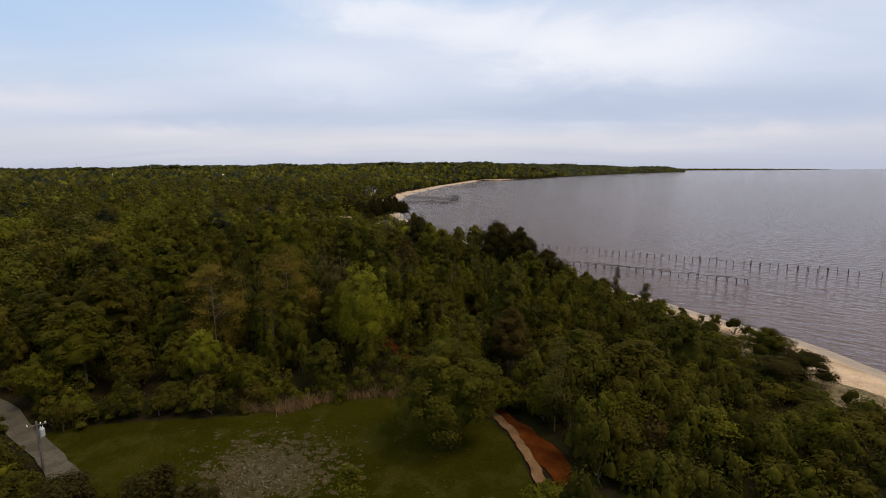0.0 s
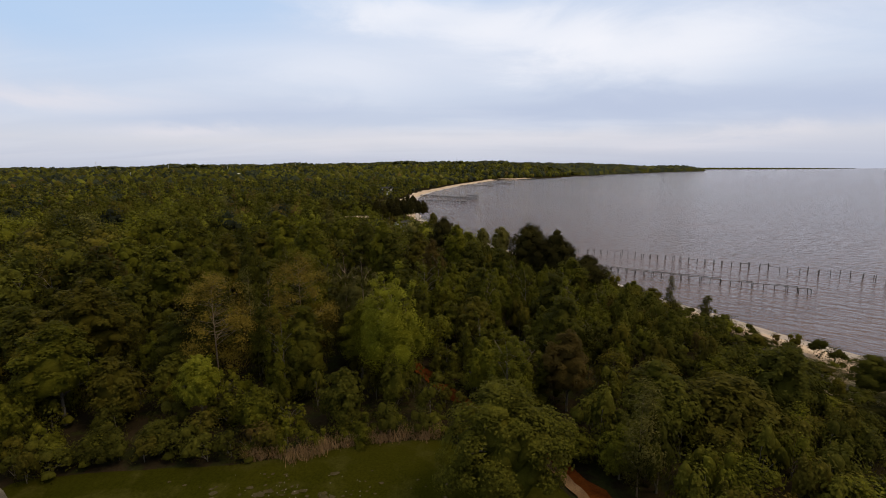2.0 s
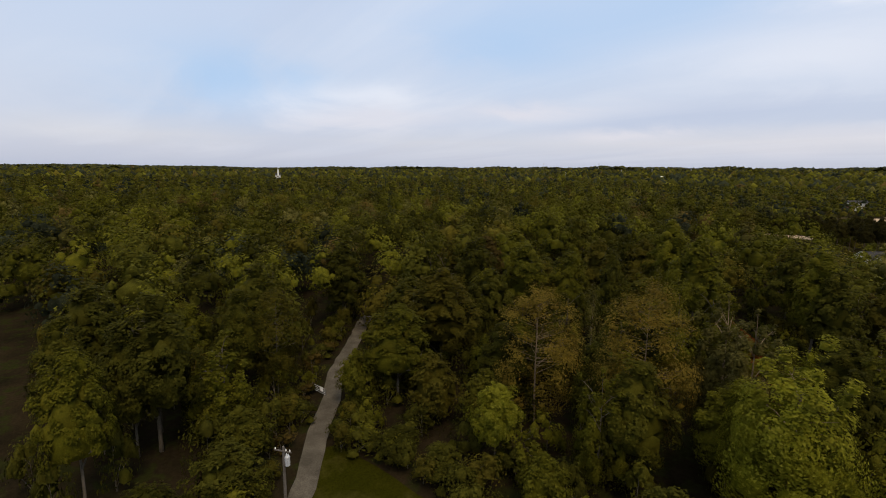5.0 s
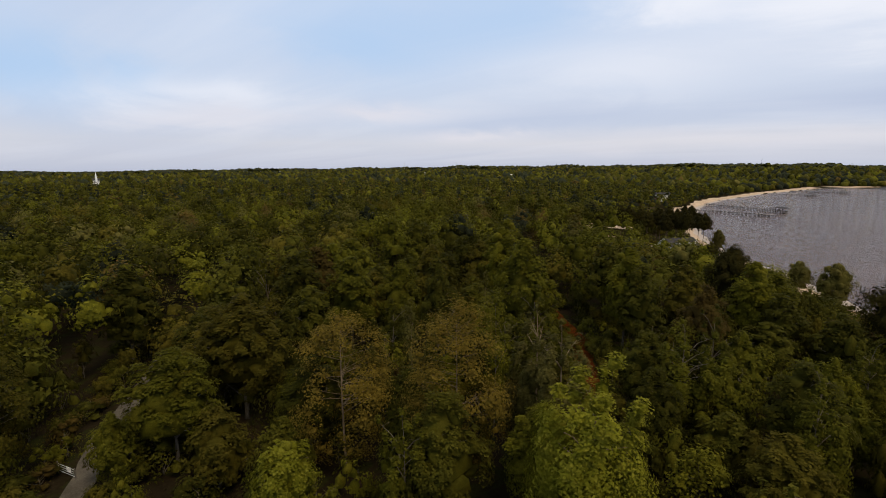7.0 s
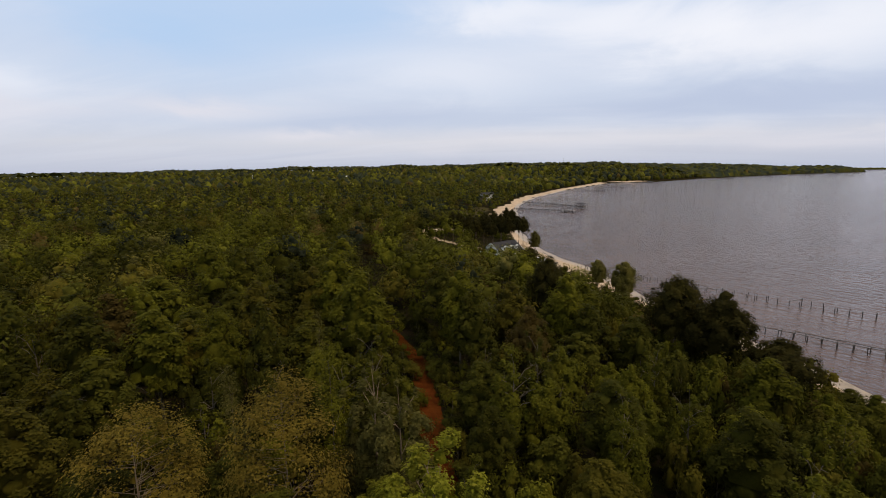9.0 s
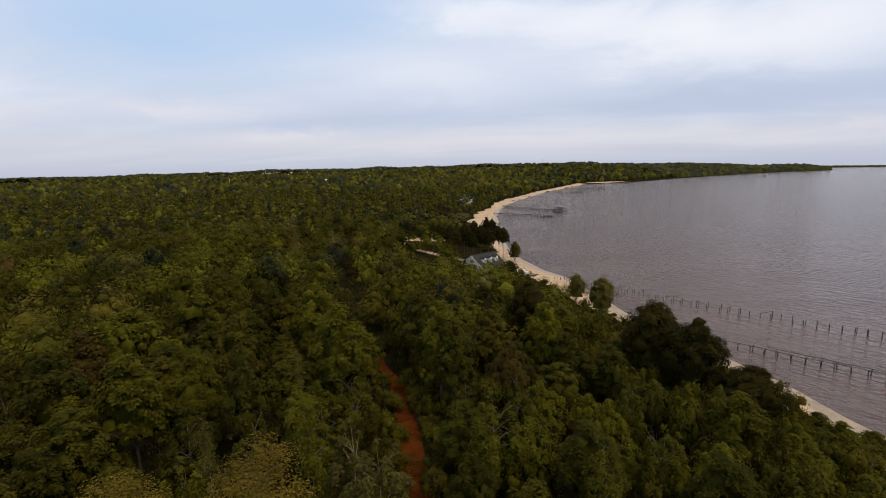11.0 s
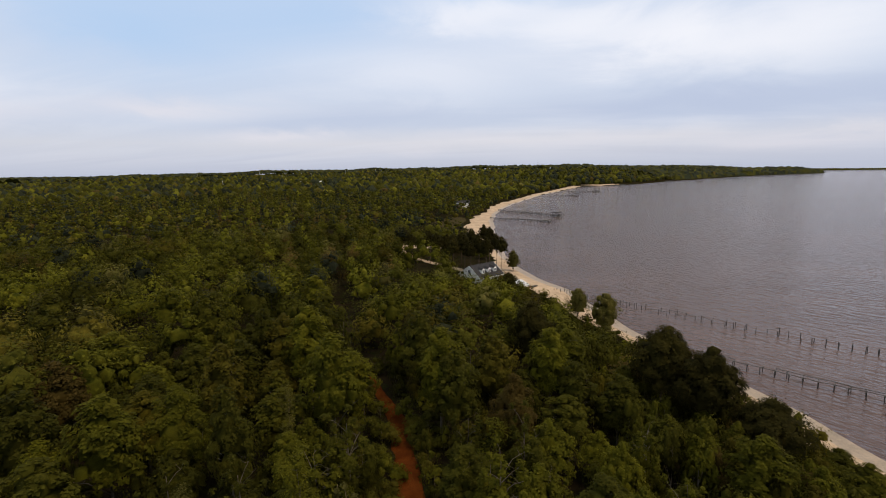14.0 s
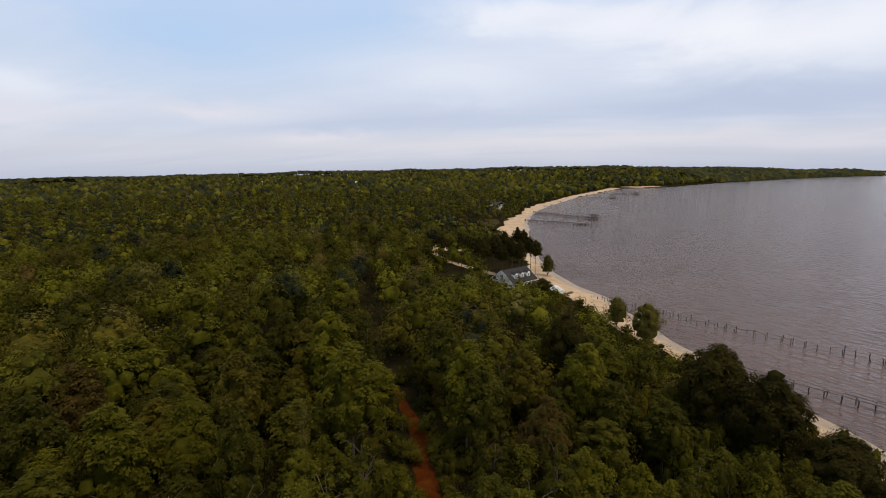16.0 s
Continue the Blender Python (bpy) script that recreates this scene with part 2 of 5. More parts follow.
M_RED_ROOF = surface("red_roof", (0.16, 0.07, 0.05), (0.22, 0.10, 0.075), 0.7, 0.8, 0.2)
m, t, b = material("window_glass", 0.06, 0.6)
b.inputs["Base Color"].default_value = (0.03, 0.035, 0.045, 1)
M_GLASS = m


def make_water():
    m, t, b = material("bay_water", 0.09, 0.5)
    b.inputs["IOR"].default_value = 1.33
    broad = noise_fac(t, 0.012, 3, 0.5, (1.0, 2.2, 1))
    t.links.new(ramp(t, [(0.3, (0.062, 0.036, 0.028)), (0.7, (0.084, 0.052, 0.042))], broad), b.inputs["Base Color"])
    c = t.nodes.new("ShaderNodeTexCoord")

    def waves(turn, stretch, scale, detail):
        mp = t.nodes.new("ShaderNodeMapping")
        mp.vector_type = "TEXTURE"
        mp.inputs["Rotation"].default_value = (0, 0, radians(turn))
        mp.inputs["Scale"].default_value = stretch
        t.links.new(c.outputs["Object"], mp.inputs[0])
        n = node(t, "ShaderNodeTexNoise", Scale=scale, Detail=detail, Roughness=0.55, Distortion=0.3)
        t.links.new(mp.outputs[0], n.inputs["Vector"])
        return n.outputs["Fac"]
    swell = waves(-38, (2.6, 1.0, 1), 0.42, 2)
    chop = waves(-28, (2.0, 1.0, 1), 1.25, 3)
    long = waves(-30, (3.0, 1.0, 1), 0.06, 2)
    h = math_node(t, "ADD", math_node(t, "MULTIPLY", swell, 2.3), math_node(t, "MULTIPLY", chop, 0.5))
    h = math_node(t, "ADD", h, math_node(t, "MULTIPLY", long, 0.5))
    bump(t, b, h, 1.0, 0.74)
    return m


M_WATER = make_water()

# ---- mesh helpers ----


def mesh_object(name, me, mat, parent=None, label=""):
    ob = new(name, me)
    for one in (mat if isinstance(mat, (list, tuple)) else [mat]):
        me.materials.append(one)
    if parent:
        ob.parent = parent
    if label:
        ob["label"] = label
    return ob


def part(name, bm, mat, parent=None, label="", smooth=False):
    me = bpy.data.meshes.new(name)
    bm.to_mesh(me)
    bm.free()
    if smooth:
        for p in me.polygons:
            p.use_smooth = True
    return mesh_object(name, me, mat, parent, label)


def thing(name, m, label, category, group=""):
    ob = new(name)
    ob.empty_display_size = 0.2
    ob.matrix_world = m
    return tagged(ob, label, category, group)


def quick_mesh(name, co, faces, smooth=False, index=None):
    """A mesh from arrays of vertices and of faces that all have the same number of corners."""
    me = bpy.data.meshes.new(name)
    co, faces = np.asarray(co, np.float32), np.asarray(faces, np.int32)
    n, k = faces.shape
    me.vertices.add(len(co))
    me.vertices.foreach_set("co", co.ravel())
    me.loops.add(n * k)
    me.loops.foreach_set("vertex_index", faces.ravel())
    me.polygons.add(n)
    me.polygons.foreach_set("loop_start", np.arange(0, n * k, k, dtype=np.int32))
    if smooth:
        me.polygons.foreach_set("use_smooth", np.ones(n, bool))
    if index is not None:
        me.polygons.foreach_set("material_index", np.asarray(index, np.int32))
    me.update(calc_edges=True)
    return me


def box(bm, x0, x1, y0, y1, z0, z1, m=None):
    v = [bm.verts.new((x, y, z)) for x in (x0, x1) for y in (y0, y1) for z in (z0, z1)]
    for f in ((0, 1, 3, 2), (4, 6, 7, 5), (0, 4, 5, 1), (2, 3, 7, 6), (0, 2, 6, 4), (1, 5, 7, 3)):
        bm.faces.new([v[i] for i in f])
    if m is not None:
        bmesh.ops.transform(bm, matrix=m, verts=v)
    return v


def tube(bm, points, radii, sides=7, cap=True):
    """A tapered round bar along points."""
    rings = []
    for i, p in enumerate(points):
        a, c = points[max(i - 1, 0)], points[min(i + 1, len(points) - 1)]
        way = (Vector(c) - Vector(a)).normalized()
        q = way.to_track_quat("Z", "Y")
        rings.append([bm.verts.new(Vector(p) + q @ Vector((math.cos(2 * math.pi * k / sides), math.sin(2 * math.pi * k / sides), 0)) * radii[i]) for k in range(sides)])
    for r, s in zip(rings, rings[1:]):
        for k in range(sides):
            bm.faces.new((r[k], r[(k + 1) % sides], s[(k + 1) % sides], s[k]))
    if cap:
        bm.faces.new(rings[-1])
        bm.faces.new(rings[0][::-1])


# ---- the lie of the land ----
SHORE_Y = np.array([-4900, -900, -400, -200, -60, 0, 40, 81, 96, 114, 158, 226, 274, 297, 350, 430, 510, 590, 680, 787, 900, 1049, 1300, 1480, 1540, 1950, 2560, 3035, 3100, 3300, 4000, 4900.0])
SHORE_X = np.array([900, 420, 225, 165, 122, 107, 96, 82, 79, 71, 51, 22, 5.5, -8.0, -27, -42, -51, -55.6, -53, -46, -26, 7, 75, 132, 250, 508, 1000, 1560, 1600, 1480, 1250, 1100.0])
HILL_B = np.array([-180, -110, -90, -70, -45, -20, 0, 8, 15, 20, 28, 40, 180.0])
HILL_H = np.array([3, 3, 4, 6, 25, 38, 41, 37, 26, 15, 4, 3, 3.0])


def smooth01(a, b, x):
    u = np.clip((x - a) / (b - a), 0, 1)
    return u * u * (3 - 2 * u)


def shore(y):
    y = np.asarray(y, float)
    w = 0.9 * np.sin(y / 13.0) + 0.6 * np.sin(y / 5.3 + 1.0) + 2.0 * np.sin(y / 61.0)
    s = sum(np.interp(y + k, SHORE_Y, SHORE_X) for k in (-9, -4, 0, 4, 9)) / 5
    return s + w


def inland(x, y):
    """Metres from the waterline, positive on land."""
    slope = (np.interp(np.asarray(y, float) + 25, SHORE_Y, SHORE_X) - np.interp(np.asarray(y, float) - 25, SHORE_Y, SHORE_X)) / 50
    return (shore(y) - x) / np.sqrt(1 + slope * slope)


def ground_z(x, y):
    x, y = np.asarray(x, float), np.asarray(y, float)
    d = inland(x, y)
    r = np.hypot(x, y)
    z = np.interp(d, [-400, -60, 0, 5, 13, 30, 60], [-5, -2.5, 0, 0.75, 1.5, 2.9, 3.2])
    roll = 0.35 * np.sin(x / 17 + 0.6) * np.sin(y / 23) * smooth01(20, 60, d)
    hill = np.interp(np.degrees(np.arctan2(x, y)), HILL_B, HILL_H) * smooth01(800, 2400, r) * smooth01(0, 260, d)
    return z + roll + hill


def drape(name, pts_l, pts_r, across, mat, lift, label="", category="", kind="structure", rough=0.0, seed=3):
    """A strip between two lines, laid on the ground."""
    rg = np.random.default_rng(seed)
    n = len(pts_l)
    co, faces = [], []
    for i in range(n):
        for j in range(across + 1):
            u = j / across
            p = (1 - u) * np.array(pts_l[i]) + u * np.array(pts_r[i])
            if rough and j in (0, across):
                p = p + rg.normal(0, rough, 2)
            co.append((p[0], p[1], float(ground_z(p[0], p[1])) + lift))
    w = across + 1
    for i in range(n - 1):
        for j in range(across):
            a = i * w + j
            faces.append((a, a + 1, a + w + 1, a + w))
    ob = mesh_object(name, quick_mesh(name, co, faces, True), mat)
    return tagged(ob, label, category, "", kind)


def line_points(pts, step):
    """Even steps along a smooth line through pts (Catmull-Rom)."""
    p = [np.array(q, float) for q in pts]
    p = [2 * p[0] - p[1]] + p + [2 * p[-1] - p[-2]]
    out = []
    for a, b_, c, d in zip(p, p[1:], p[2:], p[3:]):
        n = max(2, int(np.linalg.norm(c - b_) / step))
        for k in range(n):
            u = k / n
            out.append(0.5 * (2 * b_ + (c - a) * u + (2 * a - 5 * b_ + 4 * c - d) * u * u + (3 * b_ - a - 3 * c + d) * u ** 3))
    out.append(p[-2])
    return out


def sides(line, width, vary=0.0, seed=1):
    rg = np.random.default_rng(seed)
    l, r = [], []
    for i, p in enumerate(line):
        way = line[min(i + 1, len(line) - 1)] - line[max(i - 1, 0)]
        nrm = np.array((-way[1], way[0])) / (np.linalg.norm(way) + 1e-9)
        l.append(p + nrm * (width / 2 + rg.normal(0, vary)))
        r.append(p - nrm * (width / 2 + rg.normal(0, vary)))
    return l, r


def build_ground():
    def axis(lo, hi, step, end, grow):
        mid = list(np.arange(lo, hi + 0.01, step))
        a, s = lo, step
        left = []
        while a > -end:
            s *= grow
            a -= s
            left.append(max(a, -end))
        c, s = hi, step
        right = []
        while c < end:
            s *= grow
            c += s
            right.append(min(c, end))
        return np.array(left[::-1] + mid + right)
    xs, ys = axis(-130, 130, 4.0, 4900, 1.10), axis(-20, 380, 4.0, 4900, 1.065)
    gx, gy = np.meshgrid(xs, ys)
    # an outline that is round, so that its far edge stays at one distance
    r = np.hypot(gx, gy)
    k = np.where(r > 4880, 4880 / np.maximum(r, 1), 1.0)
    gx, gy = gx * k, gy * k
    gz = ground_z(gx, gy)
    co = np.stack([gx, gy, gz], -1).reshape(-1, 3)
    w = len(xs)
    i, j = np.meshgrid(np.arange(len(ys) - 1), np.arange(w - 1), indexing="ij")
    a = (i * w + j).ravel()
    faces = np.stack([a, a + 1, a + w + 1, a + w], 1)
    tagged(mesh_object("ground", quick_mesh("ground", co, faces, True), M_FLOOR), "leaf-littered forest floor of the wooded shore, tree shade in its dark colour", "ground", "", "structure")
    # the bay
    n = 96
    co = [(0, 0, 0)] + [(4870 * math.cos(2 * math.pi * q / n), 4870 * math.sin(2 * math.pi * q / n), 0) for q in range(n)]
    tagged(mesh_object("water", quick_mesh("water", co, [(0, 1 + q, 1 + (q + 1) % n) for q in range(n)]), M_WATER), "grey-brown rippled water of a wide bay", "water", "", "structure")


build_ground()

ROAD = line_points([(-20, 28), (-36, 43), (-46, 52), (-53, 57.5), (-61, 62.8), (-67.5, 68), (-76, 73.2), (-86, 82), (-98, 92), (-107, 101), (-114, 113), (-124, 135), (-138, 170)], 2.0)
TRAIL = line_points([(18.5, 38), (15, 47), (13.6, 53), (11.8, 59.5), (8.6, 66), (2, 75), (-4, 84), (-11, 95), (-18, 107), (-23.5, 118), (-26.5, 127), (-30, 136), (-34, 146), (-41, 157), (-50, 171), (-61, 190), (-76, 222), (-97, 262)], 2.0)
LAWN = [(-46, 50.5), (-57, 61.5), (-50.5, 64.5), (-41, 65.8), (-31, 67), (-19, 70.5), (-8, 72.3), (-2.5, 70.5), (4.6, 66), (8.4, 60.5), (10.0, 52.5), (10.6, 45), (11, 36), (-8, 33), (-30, 36), (-38, 43)]


def in_polygon(x, y, poly):
    c = False
    for (x0, y0), (x1, y1) in zip(poly, poly[1:] + poly[:1]):
        if (y0 > y) != (y1 > y) and x < (x1 - x0) * (y - y0) / (y1 - y0) + x0:
            c = not c
    return c


def gap_to(line, x, y):
    a = np.asarray(line)
    return float(np.min(np.hypot(a[:, 0] - x, a[:, 1] - y)))


def draped_patch(name, poly, mat, lift, label, category, step=1.5, wobble=0.5, seed=5):
    """A filled patch of ground cover inside a smooth outline."""
    rg = np.random.default_rng(seed)
    line = line_points(list(poly) + [poly[0]], step)[:-1]
    line = [p + rg.normal(0, wobble, 2) for p in line]
    centre = np.mean(line, axis=0)
    rings = 10
    co = [(*centre, float(ground_z(*centre)) + lift)]
    for k in range(1, rings + 1):
        for p in line:
            q = centre + (p - centre) * k / rings
            co.append((q[0], q[1], float(ground_z(q[0], q[1])) + lift))
    n = len(line)
    me = bpy.data.meshes.new(name)
    faces = [(0, 1 + i, 1 + (i + 1) % n) for i in range(n)]
    for k in range(rings - 1):
        a = 1 + k * n
        faces += [(a + i, a + n + i, a + n + (i + 1) % n, a + (i + 1) % n) for i in range(n)]
    me.from_pydata(co, [], faces)
    for p in me.polygons:
        p.use_smooth = True
    bm = bmesh.new()
    bm.from_mesh(me)
    bmesh.ops.recalc_face_normals(bm, faces=bm.faces)
    if sum(f.normal.z for f in bm.faces) < 0:
        bmesh.ops.reverse_faces(bm, faces=bm.faces)
    bm.to_mesh(me)
    bm.free()
    return tagged(mesh_object(name, me, mat), label, category, "", "structure")


draped_patch("lawn", LAWN, M_LAWN, 0.12, "mown green lawn in a forest clearing", "lawn", 1.5, 0.08)


def worn_patches():
    """Bare spots worn into the turf, thick in the middle and scattered outwards."""
    rg = np.random.default_rng(12)
    co, faces = [], []
    for i in range(1100):
        x, y = -22.5 + rg.normal(0, 4.3), 53.0 + rg.normal(0, 3.6)
        if i % 6 == 0:
            x, y = rg.uniform(-40, 6), rg.uniform(42, 66)
        if not in_polygon(x, y, LAWN):
            continue
        r = rg.uniform(0.10, 0.46) if i % 6 else rg.uniform(0.06, 0.22)
        k, n = len(co), 9
        lift = 0.126 + 0.00004 * i
        co.append((x, y, float(ground_z(x, y)) + lift))
        a0 = rg.random() * 6
        for q in range(n):
            a = a0 + q * 2 * math.pi / n
            u = r * rg.uniform(0.55, 1.25)
            px, py = x + u * 1.4 * math.cos(a), y + u * math.sin(a)
            co.append((px, py, float(ground_z(px, py)) + lift))
        faces += [(k, k + 1 + q, k + 1 + (q + 1) % n) for q in range(n)]
    tagged(mesh_object("worn_turf", quick_mesh("worn_turf", co, faces, True), M_BARE), "bare stony soil worn through the lawn", "bare soil", "", "stuff")


worn_patches()
l, r = sides(ROAD, 2.8, 0.12)
drape("road", l, r, 4, M_ROAD, 0.19, "pale unpaved track between the trees", "road")
l, r = sides(TRAIL[:17], 3.0, 0.4, 6)
drape("trail_mouth", l, r, 3, M_RED, 0.14, "dark red clay path leaving the clearing", "path")


def trail_sides():
    l, r = sides([p for p in TRAIL[16:] if p[1] < 168], 1.0, 0.0)
    rg = np.random.default_rng(2)
    left, right = [], []
    for a, c in zip(l, r):
        mid = (a + c) / 2
        w = float(np.interp(mid[1], [66, 105, 118, 145, 160, 175], [2.4, 2.6, 4.2, 4.0, 2.0, 0.8]))
        left.append(mid + (a - mid) * (w + rg.normal(0, 0.4)))
        right.append(mid + (c - mid) * (w + rg.normal(0, 0.4)))
    return left, right


l, r = trail_sides()
drape("trail", l, r, 3, M_RED, 0.15, "red clay path through the woods", "path")
l, r = sides(line_points([(11.4, 46), (11.0, 52.5), (10.2, 58.5), (8.4, 64), (6.6, 67.5)], 0.9), 1.3, 0.12, 4)
drape("trail_bank", l, r, 3, M_CLAYSAND, 0.20, "pale sandy bank beside the clay path", "path")


def build_beach():
    ys = np.concatenate([np.arange(-60, 420, 2.5), np.arange(420, 1000, 8), np.arange(1000, 1560, 20)])
    rg = np.random.default_rng(8)
    wide = np.interp(ys, [-60, 60, 100, 150, 220, 260, 300, 345, 420, 470, 560, 640, 720, 900, 1100, 1540], [17, 15, 12, 9, 9, 15, 15, 8, 9, 24, 20, 11, 16, 13, 14, 24])
    wide = wide + 1.5 * np.sin(ys / 7.0) + rg.normal(0, 0.7, len(ys))
    for name, lo, hi, mat, lift, label in (("beach", 1.6, None, M_SAND, 0.20, "pale sandy beach along the bay"), ("wet_beach", -3.0, 1.8, M_WET, 0.17, "dark wet sand at the waterline")):
        a, c = [], []
        for y, w in zip(ys, wide):
            s = float(shore(y))
            slope = float(np.interp(y + 25, SHORE_Y, SHORE_X) - np.interp(y - 25, SHORE_Y, SHORE_X)) / 50
            n = np.array((-1.0, slope)) / math.hypot(1, slope)
            p = np.array((s, y))
            a.append(p + n * lo)
            c.append(p + n * (w if hi is None else hi))
        drape(name, a, c, 6, mat, lift, label, "beach")
    a, c = [], []
    for y in np.arange(-60, 112, 2.5):
        s = float(shore(y))
        a.append(np.array((s - 11.0 - 0.8 * math.sin(y / 3.0), y)))
        c.append(np.array((s - float(np.interp(y, [-60, 80, 112], [34, 30, 16])) + rg.normal(0, 0.8), y)))
    drape("dune_bank", a, c, 6, M_DUNE, 0.12, "dry grassy dune slope above the beach", "dune")


build_beach()

# ---- trees ----


def leaf_quads(rg, centres, radii, count, size, mid, droop=0.0, shell=0.5, flat=1.0, lift=0.25, outward=0.9):
    """Small leaf sprays over clumps: slivers turned outward from their clump and from the crown."""
    centres, radii = np.asarray(centres, float), np.asarray(radii, float)
    w = radii ** 2
    pick = rg.choice(len(centres), count, p=w / w.sum())
    away = centres[pick] - np.asarray(mid)
    away /= np.linalg.norm(away, axis=1)[:, None] + 1e-6
    way = rg.normal(0, 1, (count, 3)) + outward * away
    way[:, 2] += 0.35
    way /= np.linalg.norm(way, axis=1)[:, None]
    dist = radii[pick] * (shell + (1.28 - shell) * rg.random(count) ** 0.8)
    off = way * dist[:, None]
    off[:, 2] *= flat
    pos = centres[pick] + off
    pos[:, 2] -= droop * rg.random(count) * size
    out = pos - np.asarray(mid)
    out /= np.linalg.norm(out, axis=1)[:, None] + 1e-6
    nrm = 0.42 * way + 0.85 * out + rg.normal(0, 0.14, (count, 3))
    nrm[:, 2] += lift
    nrm /= np.linalg.norm(nrm, axis=1)[:, None]
    ref = rg.normal(0, 1, (count, 3))
    u = np.cross(nrm, ref)
    u /= np.linalg.norm(u, axis=1)[:, None]
    v = np.cross(nrm, u)
    s = size * (0.55 + 0.9 * rg.random(count))[:, None]
    a, b_ = u * s * 0.62, v * s * (0.30 + 0.30 * rg.random(count))[:, None]
    co = np.stack([pos - a * 0.9 - b_, pos + a, pos - a * (0.2 + 0.8 * rg.random(count))[:, None] + b_], 1).reshape(-1, 3)
    faces = np.arange(count * 3).reshape(-1, 3)
    return co, faces


ICO = {}


def core_blobs(rg, centres, radii, squash, keep_low=True, rough=0.22, fine=1):
    """Leafy hearts of the clumps: small uneven solids that close the crown."""
    if fine not in ICO:
        bm = bmesh.new()
        bmesh.ops.create_icosphere(bm, subdivisions=fine, radius=1.0)
        ICO[fine] = (np.array([v.co[:] for v in bm.verts]), np.array([[v.index for v in f.verts] for f in bm.faces]))
        bm.free()
    v, f = ICO[fine]
    if not keep_low:
        f = f[v[f].mean(1)[:, 2] > -0.45]
    n = len(centres)
    size = np.asarray(radii)[:, None] * (1 - rough + 2 * rough * rg.random((n, len(v))))
    co = np.asarray(centres)[:, None, :] + v[None] * size[:, :, None] * np.array((1, 1, squash))
    faces = (np.arange(n) * len(v))[:, None, None] + f[None]
    return co.reshape(-1, 3), faces.reshape(-1, 3)


def crown_clumps(rg, kind, height, radius, base):
    """Centres and sizes of the clumps that make up a crown."""
    c, r = [], []
    span = height - base
    if kind == "round":
        # a dome of rounded boughs, fuller on one side than on the other
        n, half = 88, span * 0.54
        p1, p2, lop = rg.random() * 6, rg.random() * 6, rg.uniform(0.06, 0.16)
        for k in range(n):
            a = 2.39996 * k + rg.normal(0, 0.22)
            up = min(1.0, 1.0 - 1.5 * (k + 0.4) / n + rg.normal(0, 0.07))
            level = (1 - up ** 1.7) ** 0.62 if up > 0 else 1.0 - 0.35 * up * up
            reach = (1 + lop * math.sin(a + p1) + 0.10 * math.sin(3 * a + p2)) * rg.uniform(0.60, 0.98)
            if rg.random() < 0.08:
                continue
            c.append((radius * level * reach * math.cos(a), radius * level * reach * math.sin(a), base + span * 0.44 + half * up * rg.uniform(0.70, 0.97)))
            r.append(radius * (0.12 + 0.12 * rg.random()))
    elif kind == "lobed":
        # upright lobes of different height, as of a sweetgum or a poplar
        for k in range(6):
            a = 2 * math.pi * (k + 0.6 * rg.random()) / 6
            q = radius * (0.0 if k == 0 else 0.60)
            top = height - (0 if k == 0 else span * (0.06 + 0.28 * rg.random()))
            for j in range(7):
                u = j / 6
                z = base + (top - base) * (0.05 + 0.9 * u)
                w = radius * (0.36 - 0.25 * u) * (0.8 + 0.4 * rg.random())
                c.append((q * math.cos(a) + rg.normal(0, radius * 0.12), q * math.sin(a) + rg.normal(0, radius * 0.12), z))
                r.append(w)
    elif kind == "feather":
        # flat tiers of fine twigs on level limbs, as of a cypress
        for k in range(84):
            u = rg.random() ** 0.85
            z = base + span * u
            env = radius * math.sqrt(max(0.06, 1 - ((u - 0.46) / 0.56) ** 2))
            a = rg.random() * 2 * math.pi
            q = env * (0.35 + 0.6 * math.sqrt(rg.random()))
            c.append((q * math.cos(a), q * math.sin(a), z))
            r.append(radius * (0.22 + 0.14 * rg.random()))
    elif kind == "pine":
        for k in range(24):
            a, u = rg.random() * 2 * math.pi, rg.random()
            q = radius * math.sqrt(rg.random()) * (0.95 - 0.35 * u)
            c.append((q * math.cos(a), q * math.sin(a), base + span * (0.12 + 0.8 * u)))
            r.append(radius * (0.28 + 0.18 * rg.random()))
    elif kind == "sapling":
        for k in range(24):
            u = (k + rg.random()) / 24
            a = rg.random() * 2 * math.pi
            q = radius * (0.05 + 0.8 * rg.random()) * (1 - 0.6 * u)
            c.append((q * math.cos(a), q * math.sin(a), base + span * u))
            r.append(radius * (0.24 + 0.16 * rg.random()))
    else:  # bush
        for k in range(14):
            a, u = rg.random() * 2 * math.pi, rg.random()
            q = radius * 0.75 * math.sqrt(rg.random()) * math.sqrt(1 - 0.7 * u * u)
            c.append((q * math.cos(a), q * math.sin(a), base + span * (0.15 + 0.65 * u)))
            r.append(radius * (0.30 + 0.18 * rg.random()))
    return np.array(c), np.array(r)


